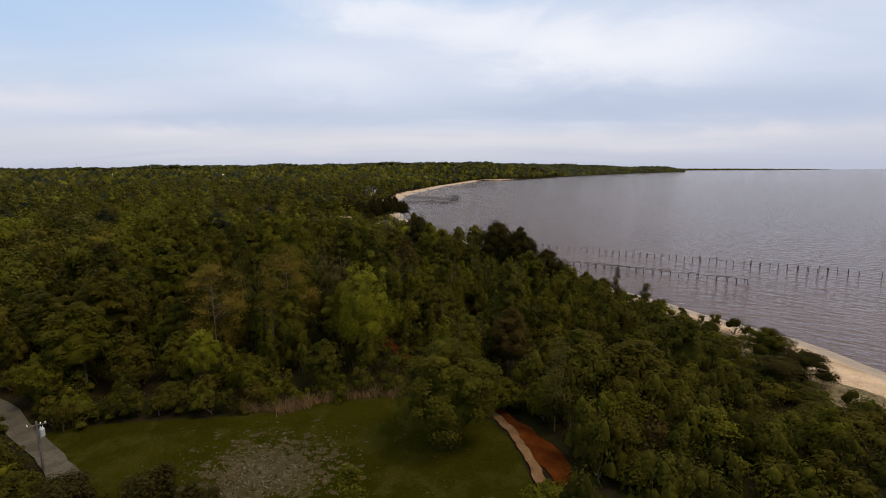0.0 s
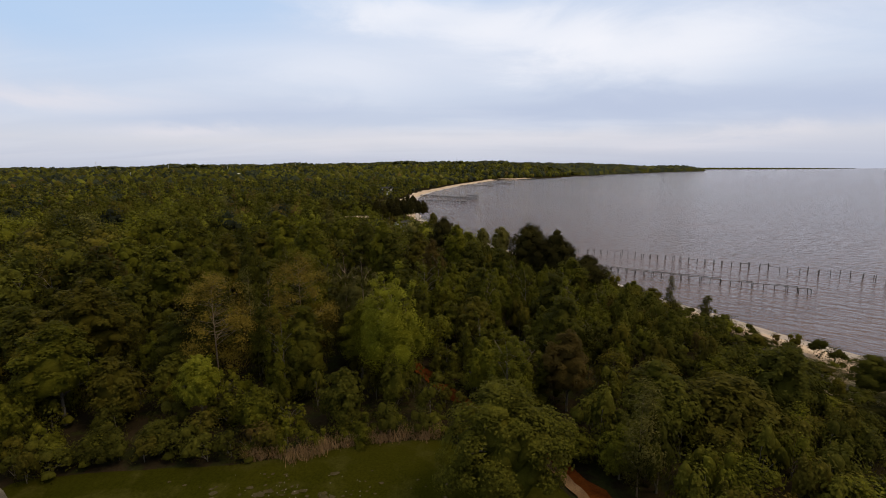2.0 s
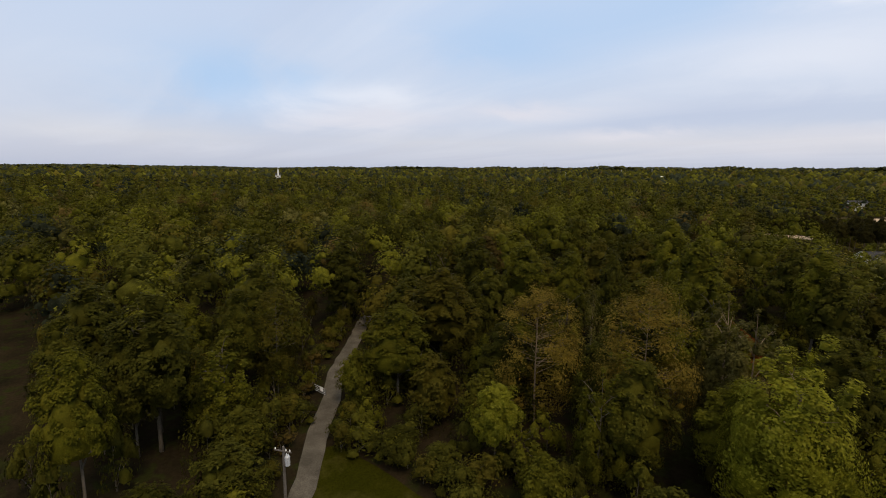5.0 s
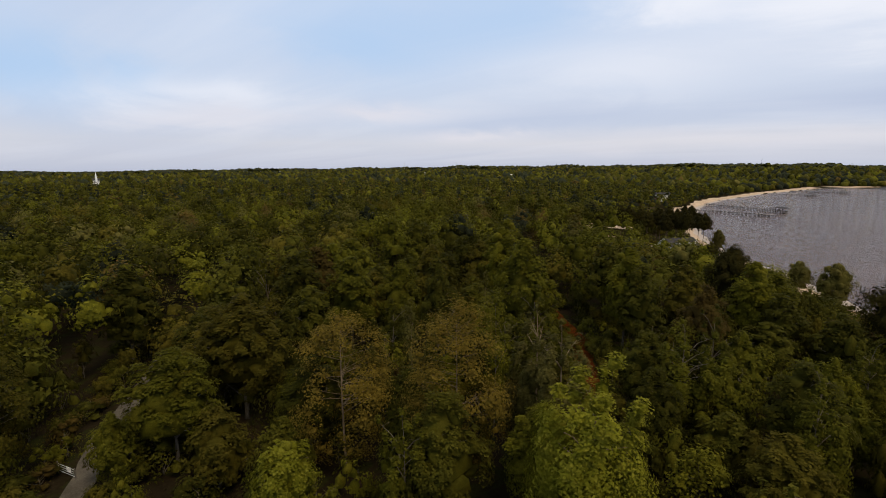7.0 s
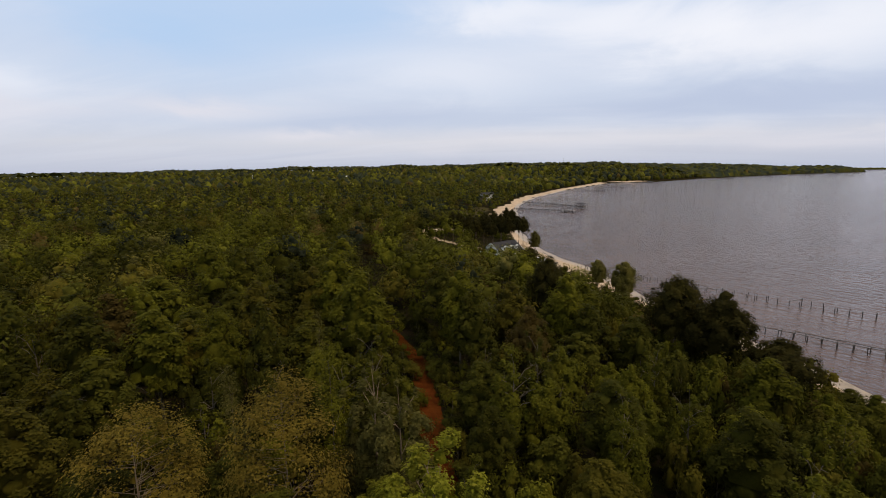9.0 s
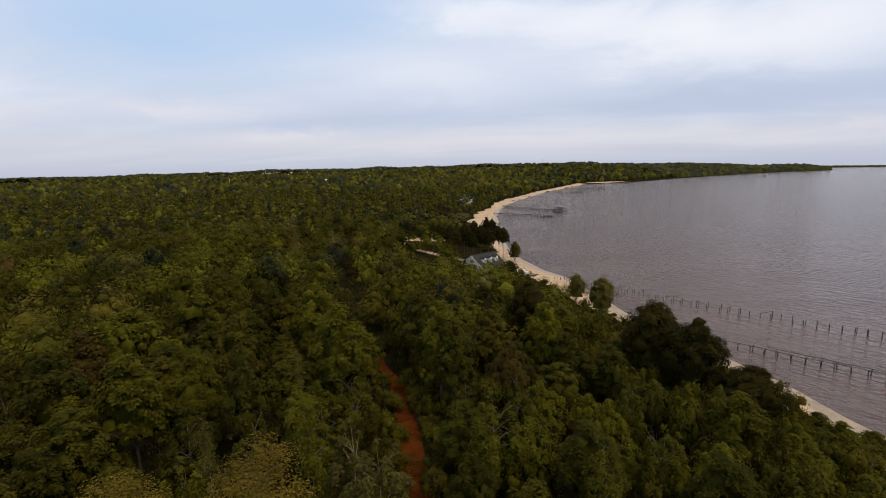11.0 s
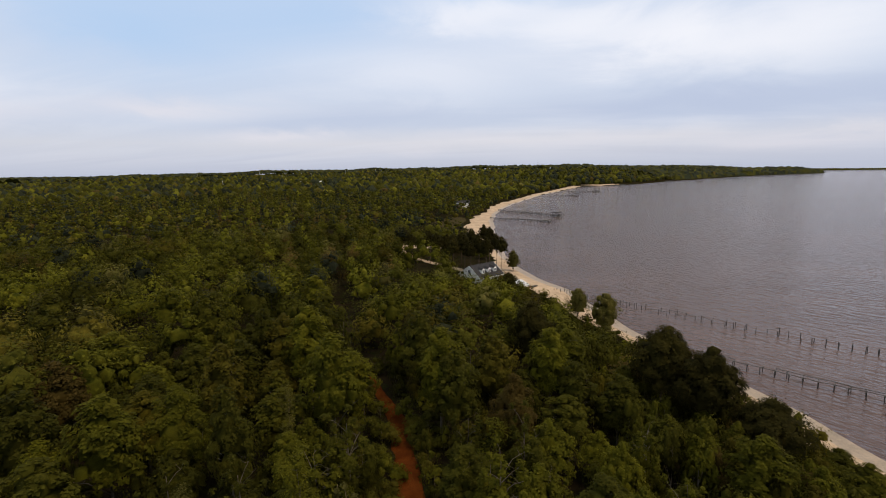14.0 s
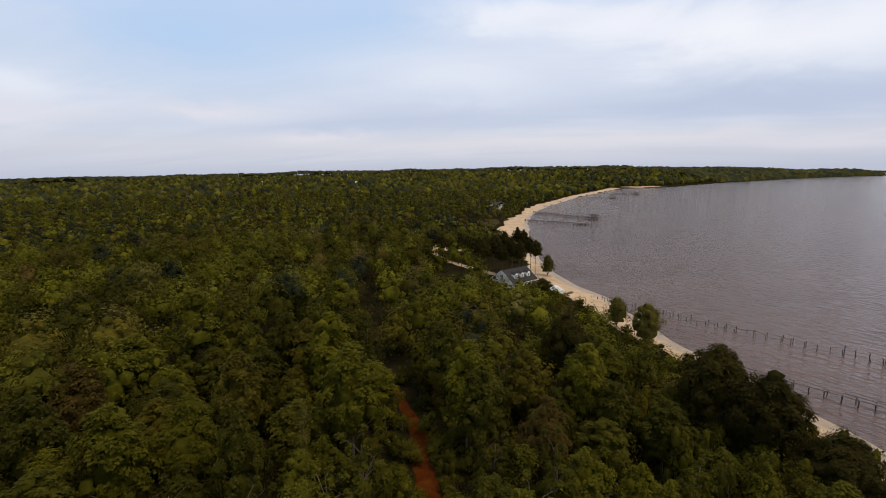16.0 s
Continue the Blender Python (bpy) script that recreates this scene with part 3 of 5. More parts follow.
def wood_mesh(rg, kind, height, radius, base, clumps):
    """Tapered trunk with limbs that reach into the clumps."""
    bm = bmesh.new()
    girth = (0.011 * height + 0.05) * (0.6 if kind in ("feather", "sapling") else 1)
    lean = rg.normal(0, 0.018, 2)
    top = height * {"round": 0.80, "sapling": 0.78, "lobed": 0.82, "bush": 0.7}.get(kind, 0.93)

    def axis(z):
        u = z / height
        return Vector((lean[0] * z + 0.14 * math.sin(3.1 * u + lean[0] * 90), lean[1] * z + 0.14 * math.sin(2.6 * u + 1 + lean[1] * 90), z))
    n = 9 if kind != "bush" else 3
    tube(bm, [axis(-0.5 + (top + 0.5) * k / n) for k in range(n + 1)], [girth * (1.35 if k == 0 else (1 - 0.88 * k / n)) for k in range(n + 1)], 7)
    order = rg.permutation(len(clumps))[: {"pine": 12, "bush": 5, "sapling": 9}.get(kind, 13)]
    if kind == "feather":
        order = [i for i in rg.permutation(len(clumps)) if clumps[i][2] > base + 0.42 * (height - base)]
    for i in order:
        tip = Vector(clumps[i])
        if kind == "feather":
            z0 = tip.z - 0.42 * math.hypot(tip.x, tip.y)
        elif kind == "pine":
            z0 = max(base * 0.8, tip.z - 0.35 * math.hypot(tip.x, tip.y))
        else:
            z0 = max(base * 0.55, tip.z - (0.75 + 0.5 * rg.random()) * math.hypot(tip.x, tip.y))
        z0 = min(z0, top * 0.97)
        a = axis(z0)
        mid = a.lerp(tip, 0.5) + Vector((*rg.normal(0, 0.12, 2), 0.12 * (tip - a).length if kind != "feather" else -0.05))
        g = girth * (1 - 0.85 * z0 / height) * (0.5 if kind != "feather" else 0.30) + 0.008
        tube(bm, [a, mid, a.lerp(tip, 0.97)], [g, g * 0.6, g * 0.25], 5, False)
        for _ in range(2 if kind != "bush" else 0):
            q = mid.lerp(tip, 0.25 + 0.4 * rg.random())
            e = q + Vector((*rg.normal(0, radius * 0.16, 2), radius * (0.05 + 0.14 * rg.random())))
            tube(bm, [q, e], [g * 0.4, g * 0.12], 4, False)
    me = bpy.data.meshes.new("trunk")
    bm.to_mesh(me)
    bm.free()
    me.polygons.foreach_set("use_smooth", np.ones(len(me.polygons), bool))
    return me


def tree_pattern(seed, kind, height, radius, base, count, size, leaf, bark):
    """Trunk and crown meshes that trees of one look share."""
    rg = np.random.default_rng(seed)
    c, r = crown_clumps(rg, kind, height, radius, base)
    span = height - base
    shell, flat = (0.35, 0.75) if kind == "feather" else (0.45, 0.80) if kind == "pine" else (0.5, {"lobed": 1.3, "sapling": 1.2}.get(kind, 1.0))
    co, faces = leaf_quads(rg, c, r, count, size, (0, 0, base + 0.35 * (height - base)), 0.3, shell, flat)
    # the shaded inside of the crown: leafy hearts, small enough to stay behind the sprays
    few = slice(None, None, 2 if kind in ("bush", "feather") else 1)
    if kind == "round":
        inner = np.concatenate([c[::3] * (0.68, 0.68, 1) , [(0, 0, base + span * u) for u in (0.28, 0.50, 0.68)]])
        hearts, solid = core_blobs(rg, inner, radius * np.concatenate([np.full(len(c[::3]), 0.20), (0.62, 0.60, 0.42)]), 1.0, False, 0.4)
    else:
        hearts, solid = core_blobs(rg, c[few], r[few] * (0.25 if kind in ("feather", "sapling") else 0.62), flat, False, 0.4)
    co, faces = np.concatenate([co, hearts]), np.concatenate([faces, solid + len(co)])
    crown = quick_mesh("crown", co, faces)
    crown.materials.append(M_LEAF[leaf])
    trunk = wood_mesh(rg, kind, height, radius, base, c)
    trunk.materials.append(bark)
    return dict(trunk=trunk, crown=crown, height=height, radius=radius)


def plant(name, pattern, x, y, height, width, turn, label, category, group="", sink=0.15):
    """One tree as a thing: trunk and crown under an empty at its foot."""
    s = height / pattern["height"]
    w = width / pattern["radius"]
    root = thing(name, pose(x, y, float(ground_z(x, y)) - sink, 0, 0, turn) @ Matrix.Diagonal((w, w, s, 1)), label, category, group)
    for key in ("trunk", "crown"):
        ob = new(key, pattern[key])
        ob.parent = root
    return root


LABEL = {
    "oak": "broad dark green oak with a rounded leafy crown",
    "fresh": "spring-green broadleaf tree with a rounded crown",
    "bright": "bright yellow-green sweetgum with upright leafy lobes",
    "olive": "dull olive broadleaf tree with a dense crown",
    "cypress": "ochre-brown cypress with pale bare limbs",
    "grey": "grey-green slender tree with sparse pale leaves",
    "brown": "brownish half-leafed tree with thin twigs",
    "pine": "dark pine with a bare trunk and flat crown",
}

# patterns: near ones have fine leaves, farther ones coarser
NEAR, MIDDLE = {}, {}
for k, (kind, leaf, base) in enumerate([("round", "oak", 3.4), ("round", "fresh", 4.4), ("round", "oak", 2.6), ("round", "olive", 3.2), ("lobed", "fresh", 3.0), ("lobed", "oak", 2.8), ("sapling", "grey", 3.0), ("feather", "olive", 3.0), ("sapling", "fresh", 3.0), ("round", "brown", 4.0)]):
    NEAR[k] = tree_pattern(100 + k, kind, 18, 4.4, base, 8400 if kind != "sapling" else 4200, 0.27 if kind != "sapling" else 0.22, leaf, M_BARK if leaf != "grey" else M_PALE_BARK)
    MIDDLE[k] = tree_pattern(200 + k, kind, 18, 4.4, base, 3300 if kind != "sapling" else 1400, 0.40 if kind != "sapling" else 0.32, leaf, M_BARK if leaf != "grey" else M_PALE_BARK)
    NEAR[k]["leaf"] = MIDDLE[k]["leaf"] = leaf
SHORT = {}
for k, (kind, leaf) in enumerate([("round", "oak"), ("round", "fresh"), ("round", "oak"), ("round", "olive"), ("lobed", "fresh"), ("lobed", "oak"), ("sapling", "grey"), ("feather", "olive"), ("sapling", "fresh"), ("round", "brown")]):
    SHORT[k] = tree_pattern(260 + k, kind, 9, 3.5, 0.9, 2700 if kind != "sapling" else 1500, 0.29 if kind != "sapling" else 0.27, leaf, M_BARK)
LOW_PINE = tree_pattern(310, "pine", 10, 4.0, 3.0, 6500, 0.30, "pine", M_PINE_BARK)
AIRY = tree_pattern(370, "round", 10, 4.2, 1.6, 2600, 0.24, "grey", M_BARK)
SHORE_PINE = [tree_pattern(336 + k, "round", 16, 5.2, 5.0, 9000, 0.30, "pine", M_PINE_BARK) for k in range(2)]
HOUSE_PINE = [tree_pattern(346 + k, "round", 18, 4.3, 9.0, 4200, 0.36, "pine", M_PINE_BARK) for k in range(3)]
CEDAR = tree_pattern(334, "round", 9, 4.0, 0.8, 6000, 0.26, "pine", M_BARK)
CYPRESS = [tree_pattern(320 + k, "feather", 20, 5.0, 3.0, 15000, 0.19, "cypress", M_PALE_BARK) for k in range(2)]
GUM = tree_pattern(330, "lobed", 21, 5.0, 7.5, 24000, 0.19, "bright", M_PALE_BARK)
TULIP = tree_pattern(331, "lobed", 20, 4.0, 5.0, 9000, 0.27, "grey", M_PALE_BARK)
BROAD = tree_pattern(332, "round", 15, 5.2, 1.5, 18000, 0.20, "oak", M_BARK)
BUSH = [tree_pattern(340 + k, "bush", 4, 2.4, 0.3, 480, 0.23, leaf, M_BARK) for k, leaf in enumerate(("fresh", "oak", "olive", "brown"))]
YELLOW = tree_pattern(350, "round", 11, 3.4, 3.0, 6500, 0.24, "bright", M_BARK)
YOUNG = [tree_pattern(360 + k, "sapling", 12, 2.8, 2.5, 3200, 0.28, leaf, M_PALE_BARK) for k, leaf in enumerate(("fresh", "grey"))]

taken = []


def special(name, pattern, x, y, top, width, label, category, turn=0.0, room=None):
    taken.append((x, y, room or width * 1.1, top))
    z = float(ground_z(x, y))
    plant(name, pattern, x, y, top - z, width, turn, label, category)


# trees with a look of their own
special("sweetgum", GUM, -14.8, 86.5, 25.0, 6.3, "tall bright yellow-green sweetgum at the clearing's edge", "tree", 30)
special("cypress", CYPRESS[0], -30.8, 91.0, 24.8, 5.4, "tall ochre cypress with pale spreading limbs", "tree", 10)
special("cypress", CYPRESS[1], -43.2, 86.5, 22.6, 5.4, "ochre-brown cypress with reddish trunk and level limbs", "tree", 80)
special("tulip_tree", TULIP, -25.2, 99.5, 24.6, 4.2, "grey-green twin-topped tree with pale twigs", "tree", 15)
special("tulip_tree", TULIP, -21.2, 97.5, 24.2, 4.0, "grey-green twin-topped tree with pale twigs", "tree", 130)
special("yellow_bush", YELLOW, -40.5, 75.5, 14.3, 3.2, "small yellow-green tree before the cypresses", "tree", 0)
special("broadleaf_tree", BROAD, 0.6, 58.5, 18.0, 6.6, "dense leafy tree on the lawn's edge beside the clay path", "tree", 40)
special("pale_sapling", NEAR[6], -43.5, 99.5, 20.5, 2.6, "small pale silvery tree among darker crowns", "tree", 0)
special("light_tree", NEAR[1], -61.5, 119.5, 22.5, 4.4, "light green tree with open branching", "tree", 0)
special("bare_tree", YOUNG[1], 48.3, 128.0, 12.0, 2.0, "slender pale tree on the bank above the beach", "tree", 0)
special("bare_tree", YOUNG[1], 54.0, 122.0, 9.0, 2.6, "slender pale tree on the bank above the beach", "tree", 70)
special("shore_sapling", AIRY, 7.8, 229.0, 12.4, 4.2, "small leafy tree on the bank above the beach", "tree", 0)
special("shore_sapling", AIRY, 14.8, 214.0, 15.0, 5.0, "small leafy tree on the bank above the beach", "tree", 100)
special("shore_pine", SHORE_PINE[0], 18.0, 158.0, 22.8, 6.2, "dark shore pine with a broad crown", "pine", 0)
special("shore_pine", SHORE_PINE[1], 25.0, 151.5, 20.8, 6.2, "dark shore pine with a broad crown", "pine", 50)
special("shore_pine", SHORE_PINE[1], 21.0, 165.0, 20.0, 5.0, "dark shore pine with a broad crown", "pine", 90)
special("shore_pine", SHORE_PINE[0], 32.0, 143.0, 15.5, 5.6, "dark shore pine with a broad crown", "pine", 150)
special("shore_pine", SHORE_PINE[0], -8.0, 170.0, 23.6, 5.2, "dark shore pine with a broad crown", "pine", 200)
special("beach_tree", AIRY, -18.5, 306.0, 12.4, 3.8, "small leafy tree standing alone on the beach", "tree", 10)
special("shore_tree", BROAD, 63.5, 88.0, 8.8, 4.4, "low spreading green tree above the beach", "tree", 0)
special("shore_pine", LOW_PINE, 64.0, 79.0, 7.2, 4.2, "low dark pine above the beach", "pine", 0)
special("shore_pine", LOW_PINE, 57.0, 76.0, 7.4, 4.4, "low dark pine above the beach", "pine", 60)
for x, y, h, w in [(-31, 290, 22.5, 4.6), (-35.5, 295, 22, 4.4), (-39, 289, 21.5, 4.2), (-43, 298, 22.5, 4.6), (-48, 293, 21, 4.2), (-53, 303, 22, 4.4), (-58, 299, 21, 4.2), (-64, 310, 21.5, 4.4), (-36, 304, 22, 4.5), (-46, 308, 21.5, 4.4), (-70, 315, 20.5, 4.4), (-77, 321, 20, 4.4), (-60, 320, 21, 4.4), (-84, 330, 20, 4.4), (-52, 316, 21, 4.2), (-24.5, 303, 21, 4.2), (-28, 315, 21, 4.4), (-33, 329, 20.5, 4.6), (-38, 344, 20, 4.6), (-44, 330, 20.5, 4.4), (-55, 335, 20, 4.6)]:
    special("house_pine", HOUSE_PINE[int(x * 7 + y) % 3], x, y, h * (0.84 + 0.05 * (int(x * 13 + y * 7) % 5)), w * 0.8, "tall dark pine beside the beach house", "pine", x * 31 % 360)
# the crowns that stand out beside the clay path, inland of it and towards the bay
GROVE = "forest trees"


def grove(k, *rows):
    """Forest trees of one look at given feet: x, y, top, width."""
    for x, y, top, width in rows:
        taken.append((x, y, width * 1.15, top))
        h = top - float(ground_z(x, y))
        lib = SHORT if h < 12.5 else NEAR if math.hypot(x + 5, y - 45) < 90 else MIDDLE
        plant("forest_tree", lib[k], x, y, h, width, (x * 37 + y * 11) % 360, LABEL[NEAR[k]["leaf"]], "tree", GROVE)


grove(1, (-42.5, 134.5, 27.2, 5.4), (-54.8, 150, 27.0, 5.6), (-25.0, 144.5, 25.6, 5.0), (-4.0, 153.5, 23.4, 4.6), (-67.8, 113.0, 24.2, 5.2), (-61, 75.5, 19.0, 5.2), (-95.5, 141.5, 22.0, 6.2), (-70.5, 186, 25.0, 5.4))
grove(4, (-11.3, 116.0, 20.6, 4.8), (9.4, 130.6, 18.0, 3.8), (11.0, 116.4, 18.0, 3.6), (2.0, 107.6, 20.6, 3.6), (15.0, 95.2, 22.4, 4.4), (-106, 118.5, 23.4, 4.4), (2.8, 77.0, 17.2, 4.0), (-93.5, 200, 27.0, 5.2))
grove(0, (-32.0, 157.5, 24.2, 5.0), (0.2, 147, 19.0, 4.2), (1.5, 114, 18.6, 4.2), (-49.4, 86.6, 17.0, 4.2), (-88.5, 161.5, 25.4, 5.2), (-99.5, 87.8, 23.0, 5.4), (22.0, 73.0, 14.0, 5.4), (-76.5, 130, 18.5, 4.6), (-131, 157.5, 25.6, 5.4))
grove(2, (-21.6, 140.6, 23.0, 4.4), (8.2, 146, 17.4, 4.2), (-81.2, 111.8, 24.6, 5.2), (13.4, 89.4, 18.8, 4.4), (42.5, 78.4, 14.2, 4.8), (-90.8, 168.4, 24.6, 5.2), (-68.5, 146.5, 20.0, 4.8), (-20.3, 76.2, 11.8, 3.6))
grove(3, (-15.4, 151.6, 21.6, 4.6), (-65.0, 88.0, 22.6, 6.0), (31.0, 71.4, 12.8, 7.0), (-64.0, 134, 23.8, 4.8), (-0.6, 100.4, 15.8, 4.0), (-122.5, 187.5, 21.0, 5.0), (-72.5, 124.5, 18.4, 4.4))
grove(5, (-43.0, 107.8, 20.2, 4.2), (-92.5, 112, 20.8, 5.0), (6.2, 81.8, 16.6, 4.2), (-8.2, 128, 20.4, 4.0), (-53.8, 107.6, 18.6, 4.2), (47.7, 109, 10.2, 4.2), (-34.0, 121.4, 21.2, 4.6), (0.0, 93.4, 14.6, 3.8))
grove(9, (-10.5, 132.8, 21.6, 4.0), (12.0, 80.2, 16.0, 3.8), (-92, 126.4, 22.0, 4.6))
grove(6, (15.6, 61.4, 16.2, 3.0), (-104.5, 121.0, 19.0, 3.6))
grove(8, (33.8, 55.0, 9.2, 4.4), (25.0, 57.5, 9.8, 4.0))
for x, y, h, w in [(-29, 41.5, 10.9, 3.0), (-36, 40, 11.6, 3.2), (-23, 40, 10.2, 2.8)]:
    special("near_pine", LOW_PINE, x, y, h, w, "young green pine at the clearing's near edge", "pine", x * 17 % 360)
special("young_tree", YOUNG[0], -9.2, 41.5, 11.3, 2.0, "young leafy tree on the lawn", "tree", 0)

HOUSE = (-31.9, 276.4)


def canopy_top(x, y):
    """Height of the canopy above the sea."""
    d = float(inland(x, y))
    low = float(np.interp(d, [0, 20, 27, 35, 50, 75, 100, 140], [2.5, 3.0, 5.0, 7.5, 12.0, 17.5, 21.0, 22.5]))
    high = float(np.interp(d, [0, 8, 14, 20, 30, 45, 70, 100, 140], [3, 5.0, 7.5, 9.5, 13.5, 19.5, 21.5, 22.0, 22.5]))
    u = float(smooth01(95, 125, y))
    top = low + (high - low) * u
    if -58 < x < 14 and 195 < y < 268:
        near_house = float(np.interp(y, [195, 205, 215, 235, 255, 268], [23, 22, 18.5, 15.0, 11.8, 8.5]))
        near_beach = float(np.interp(y, [195, 208, 222, 236, 250, 268], [22, 19, 15.5, 12.0, 7.5, 5.0]))
        top = min(top, near_beach + (near_house - near_beach) * float(smooth01(-14, -20, x)))
    return top


CLEARINGS = [(-110, 680, 15), (-106, 662, 11), (-92, 505, 30), (-118, 545, 12), (-16, 251, 5), (-82, 366, 14), (-17, 270, 12), (-570, 1244, 26), (-562, 1222, 18), (-640, 1240, 20)]


def keep_clear(x, y):
    d = float(inland(x, y))
    if any((x - a) ** 2 + (y - b_) ** 2 < r * r for a, b_, r in CLEARINGS):
        return True
    wide = float(np.interp(y, [-60, 60, 100, 150, 220, 260, 300, 345, 420, 470, 560, 640, 720, 900], [28, 25, 14, 9, 9, 13, 14, 7, 10, 24, 20, 12, 18, 15]))
    if d < wide:
        return True
    if in_polygon(x, y, LAWN) or gap_to(ROAD, x, y) < 3.6 or gap_to(TRAIL, x, y) < (6.0 if 108 < y < 158 else 3.4 if 158 <= y < 270 else 1.6 if y > 67 else 3.6):
        return True
    if abs(x - HOUSE[0]) < 16 and abs(y - HOUSE[1]) < 14:
        return True
    if -80 < x < -25 and 283 < y < 330:
        return True
    return False


def forest_spots(seed, x0, x1, y0, y1, step, accept):
    rg = np.random.default_rng(seed)
    spots = []
    for j, y in enumerate(np.arange(y0, y1, step * 0.87)):
        for x in np.arange(x0 + (j % 2) * step / 2, x1, step):
            px, py = x + rg.uniform(-0.36, 0.36) * step, y + rg.uniform(-0.36, 0.36) * step
            if accept(px, py):
                spots.append((px, py))
    return spots, rg


LAWN_EDGE = line_points(LAWN + LAWN[:1], 1.5)


def near_zone(x, y):
    return -88 < x < 72 and 40 < y < 166


def open_spot(x, y):
    return not keep_clear(x, y) and all((x - a) ** 2 + (y - b_) ** 2 > (r * 0.85) ** 2 for a, b_, r, _ in taken)


def seen_from_path(x, y):
    b_ = math.degrees(math.atan2(x, y - 25))
    return -100 < b_ < 60


spots, rg = forest_spots(21, -88, 72, 40, 166, 8.9, lambda x, y: open_spot(x, y) and seen_from_path(x, y))
for x, y in spots:
    d = float(inland(x, y))
    far = math.hypot(x + 5, y - 45)
    lib = NEAR if far < 78 else MIDDLE
    chance = rg.random()
    table = [0.27, 0.44, 0.63, 0.69, 0.79, 0.90, 0.925, 0.95, 0.995, 1.01]
    k = next(i for i, c in enumerate(table) if chance < c)
    if d < 45 and chance > 0.4:
        k = int(rg.choice([0, 3, 1, 8, 4, 2]))
    top = canopy_top(x, y) * (0.74 + 0.42 * rg.random())
    edge = gap_to(LAWN_EDGE, x, y)
    top = min(top, float(np.interp(edge, [0, 5, 12, 20], [6.0, 9.0, 14.5, 24.0])) * (0.85 + 0.3 * rg.random()))
    for a, b_, r, high in taken:
        if math.hypot(x - a, y - b_) < 1.9 * r:
            top = min(top, high * rg.uniform(0.62, 0.84))
    h = max(3.0, top - float(ground_z(x, y)))
    w = 4.0 * (0.82 + 0.50 * rg.random() ** 1.5) * (0.6 + 0.4 * min(1, h / 16)) * (0.62 if NEAR[k]["leaf"] == "grey" else 1)
    if h < 12.5:
        lib = SHORT
    plant("forest_tree", lib[k], x, y, h, w, rg.random() * 360, LABEL[NEAR[k]["leaf"]], "tree", "forest trees")

# bushes along the clearing, the tracks and the bank
rg = np.random.default_rng(31)
edge_line = line_points(LAWN[1:10], 2.4)
bushes = [(p[0] + rg.normal(0, 0.6) , p[1] + 2.2 + rg.normal(0, 0.6)) for p in edge_line]
for p in ROAD[8:]:
    for s in (-1, 1):
        bushes.append((p[0] + s * rg.uniform(1.7, 4.6), p[1] + s * rg.uniform(1.7, 4.6)))
for p in TRAIL[6:56:2]:
    for s in (-1, 1):
        bushes.append((p[0] + s * rg.uniform(2.4, 3.6), p[1] + rg.normal(0, 0.8)))
for y in np.arange(60, 200, 3.4):
    s = float(shore(y))
    bushes.append((s - rg.uniform(9, 14) - (16 if y < 100 else 0), y))
spots, rg2 = forest_spots(33, -104, 45, 36, 166, 7.5, lambda x, y: not keep_clear(x, y) and seen_from_path(x, y))
for x, y in spots:
    k = int(rg2.choice(4, p=[0.14, 0.62, 0.19, 0.05]))
    h = float(np.interp(gap_to(LAWN_EDGE, x, y), [0, 6, 19], [3.0, 5.0, 7.0])) * rg2.uniform(0.75, 1.3)
    plant("understory_tree", BUSH[k], x, y, h, rg2.uniform(2.0, 3.2), rg2.random() * 360, ("fresh green", "dark green", "olive", "brownish")[k] + " young tree under the taller crowns", "tree", "understory trees", 0.05)
bank, rg2 = forest_spots(34, -12, 84, 34, 215, 5.6, lambda x, y: y < 212 and not keep_clear(x, y) and float(inland(x, y)) < (46 if y > 70 else 90) and x > 12 - max(0, y - 70))
for x, y in bank:
    k = int(rg2.choice(4, p=[0.14, 0.62, 0.19, 0.05]))
    tall = canopy_top(x, y) * rg2.uniform(0.36, 0.66)
    plant("bank_shrub", BUSH[k], x, y, max(2.2, tall), rg2.uniform(2.3, 3.5), rg2.random() * 360, ("fresh green", "dark green", "olive", "brownish")[k] + " dense shrub on the bank above the beach", "shrub", "bank shrubs", 0.05)
spots, rg2 = forest_spots(35, -66, -8, 108, 178, 4.6, lambda x, y: 2.2 < gap_to(TRAIL, x, y) < 8.5)
for x, y in spots:
    k = int(rg2.choice(4, p=[0.14, 0.62, 0.19, 0.05]))
    plant("path_shrub", BUSH[k], x, y, rg2.uniform(2.2, 5.5), rg2.uniform(2.0, 3.2), rg2.random() * 360, ("fresh green", "dark green", "olive", "brownish")[k] + " leafy shrub beside the clay path", "shrub", "path shrubs", 0.05)
for x, y in bushes:
    if in_polygon(x, y, LAWN) or gap_to(ROAD, x, y) < 2.6 or gap_to(TRAIL, x, y) < (2.2 if y > 67 else 4.4) or float(inland(x, y)) < 6:
        continue
    k = int(rg.choice(4, p=[0.14, 0.62, 0.19, 0.05]))
    plant("shrub", BUSH[k], x, y, rg.uniform(1.8, 4.4), rg.uniform(1.6, 2.9), rg.random() * 360, ("fresh green", "dark green", "olive", "brownish")[k] + " leafy shrub at the edge of the woods", "shrub", "shrubs", 0.05)


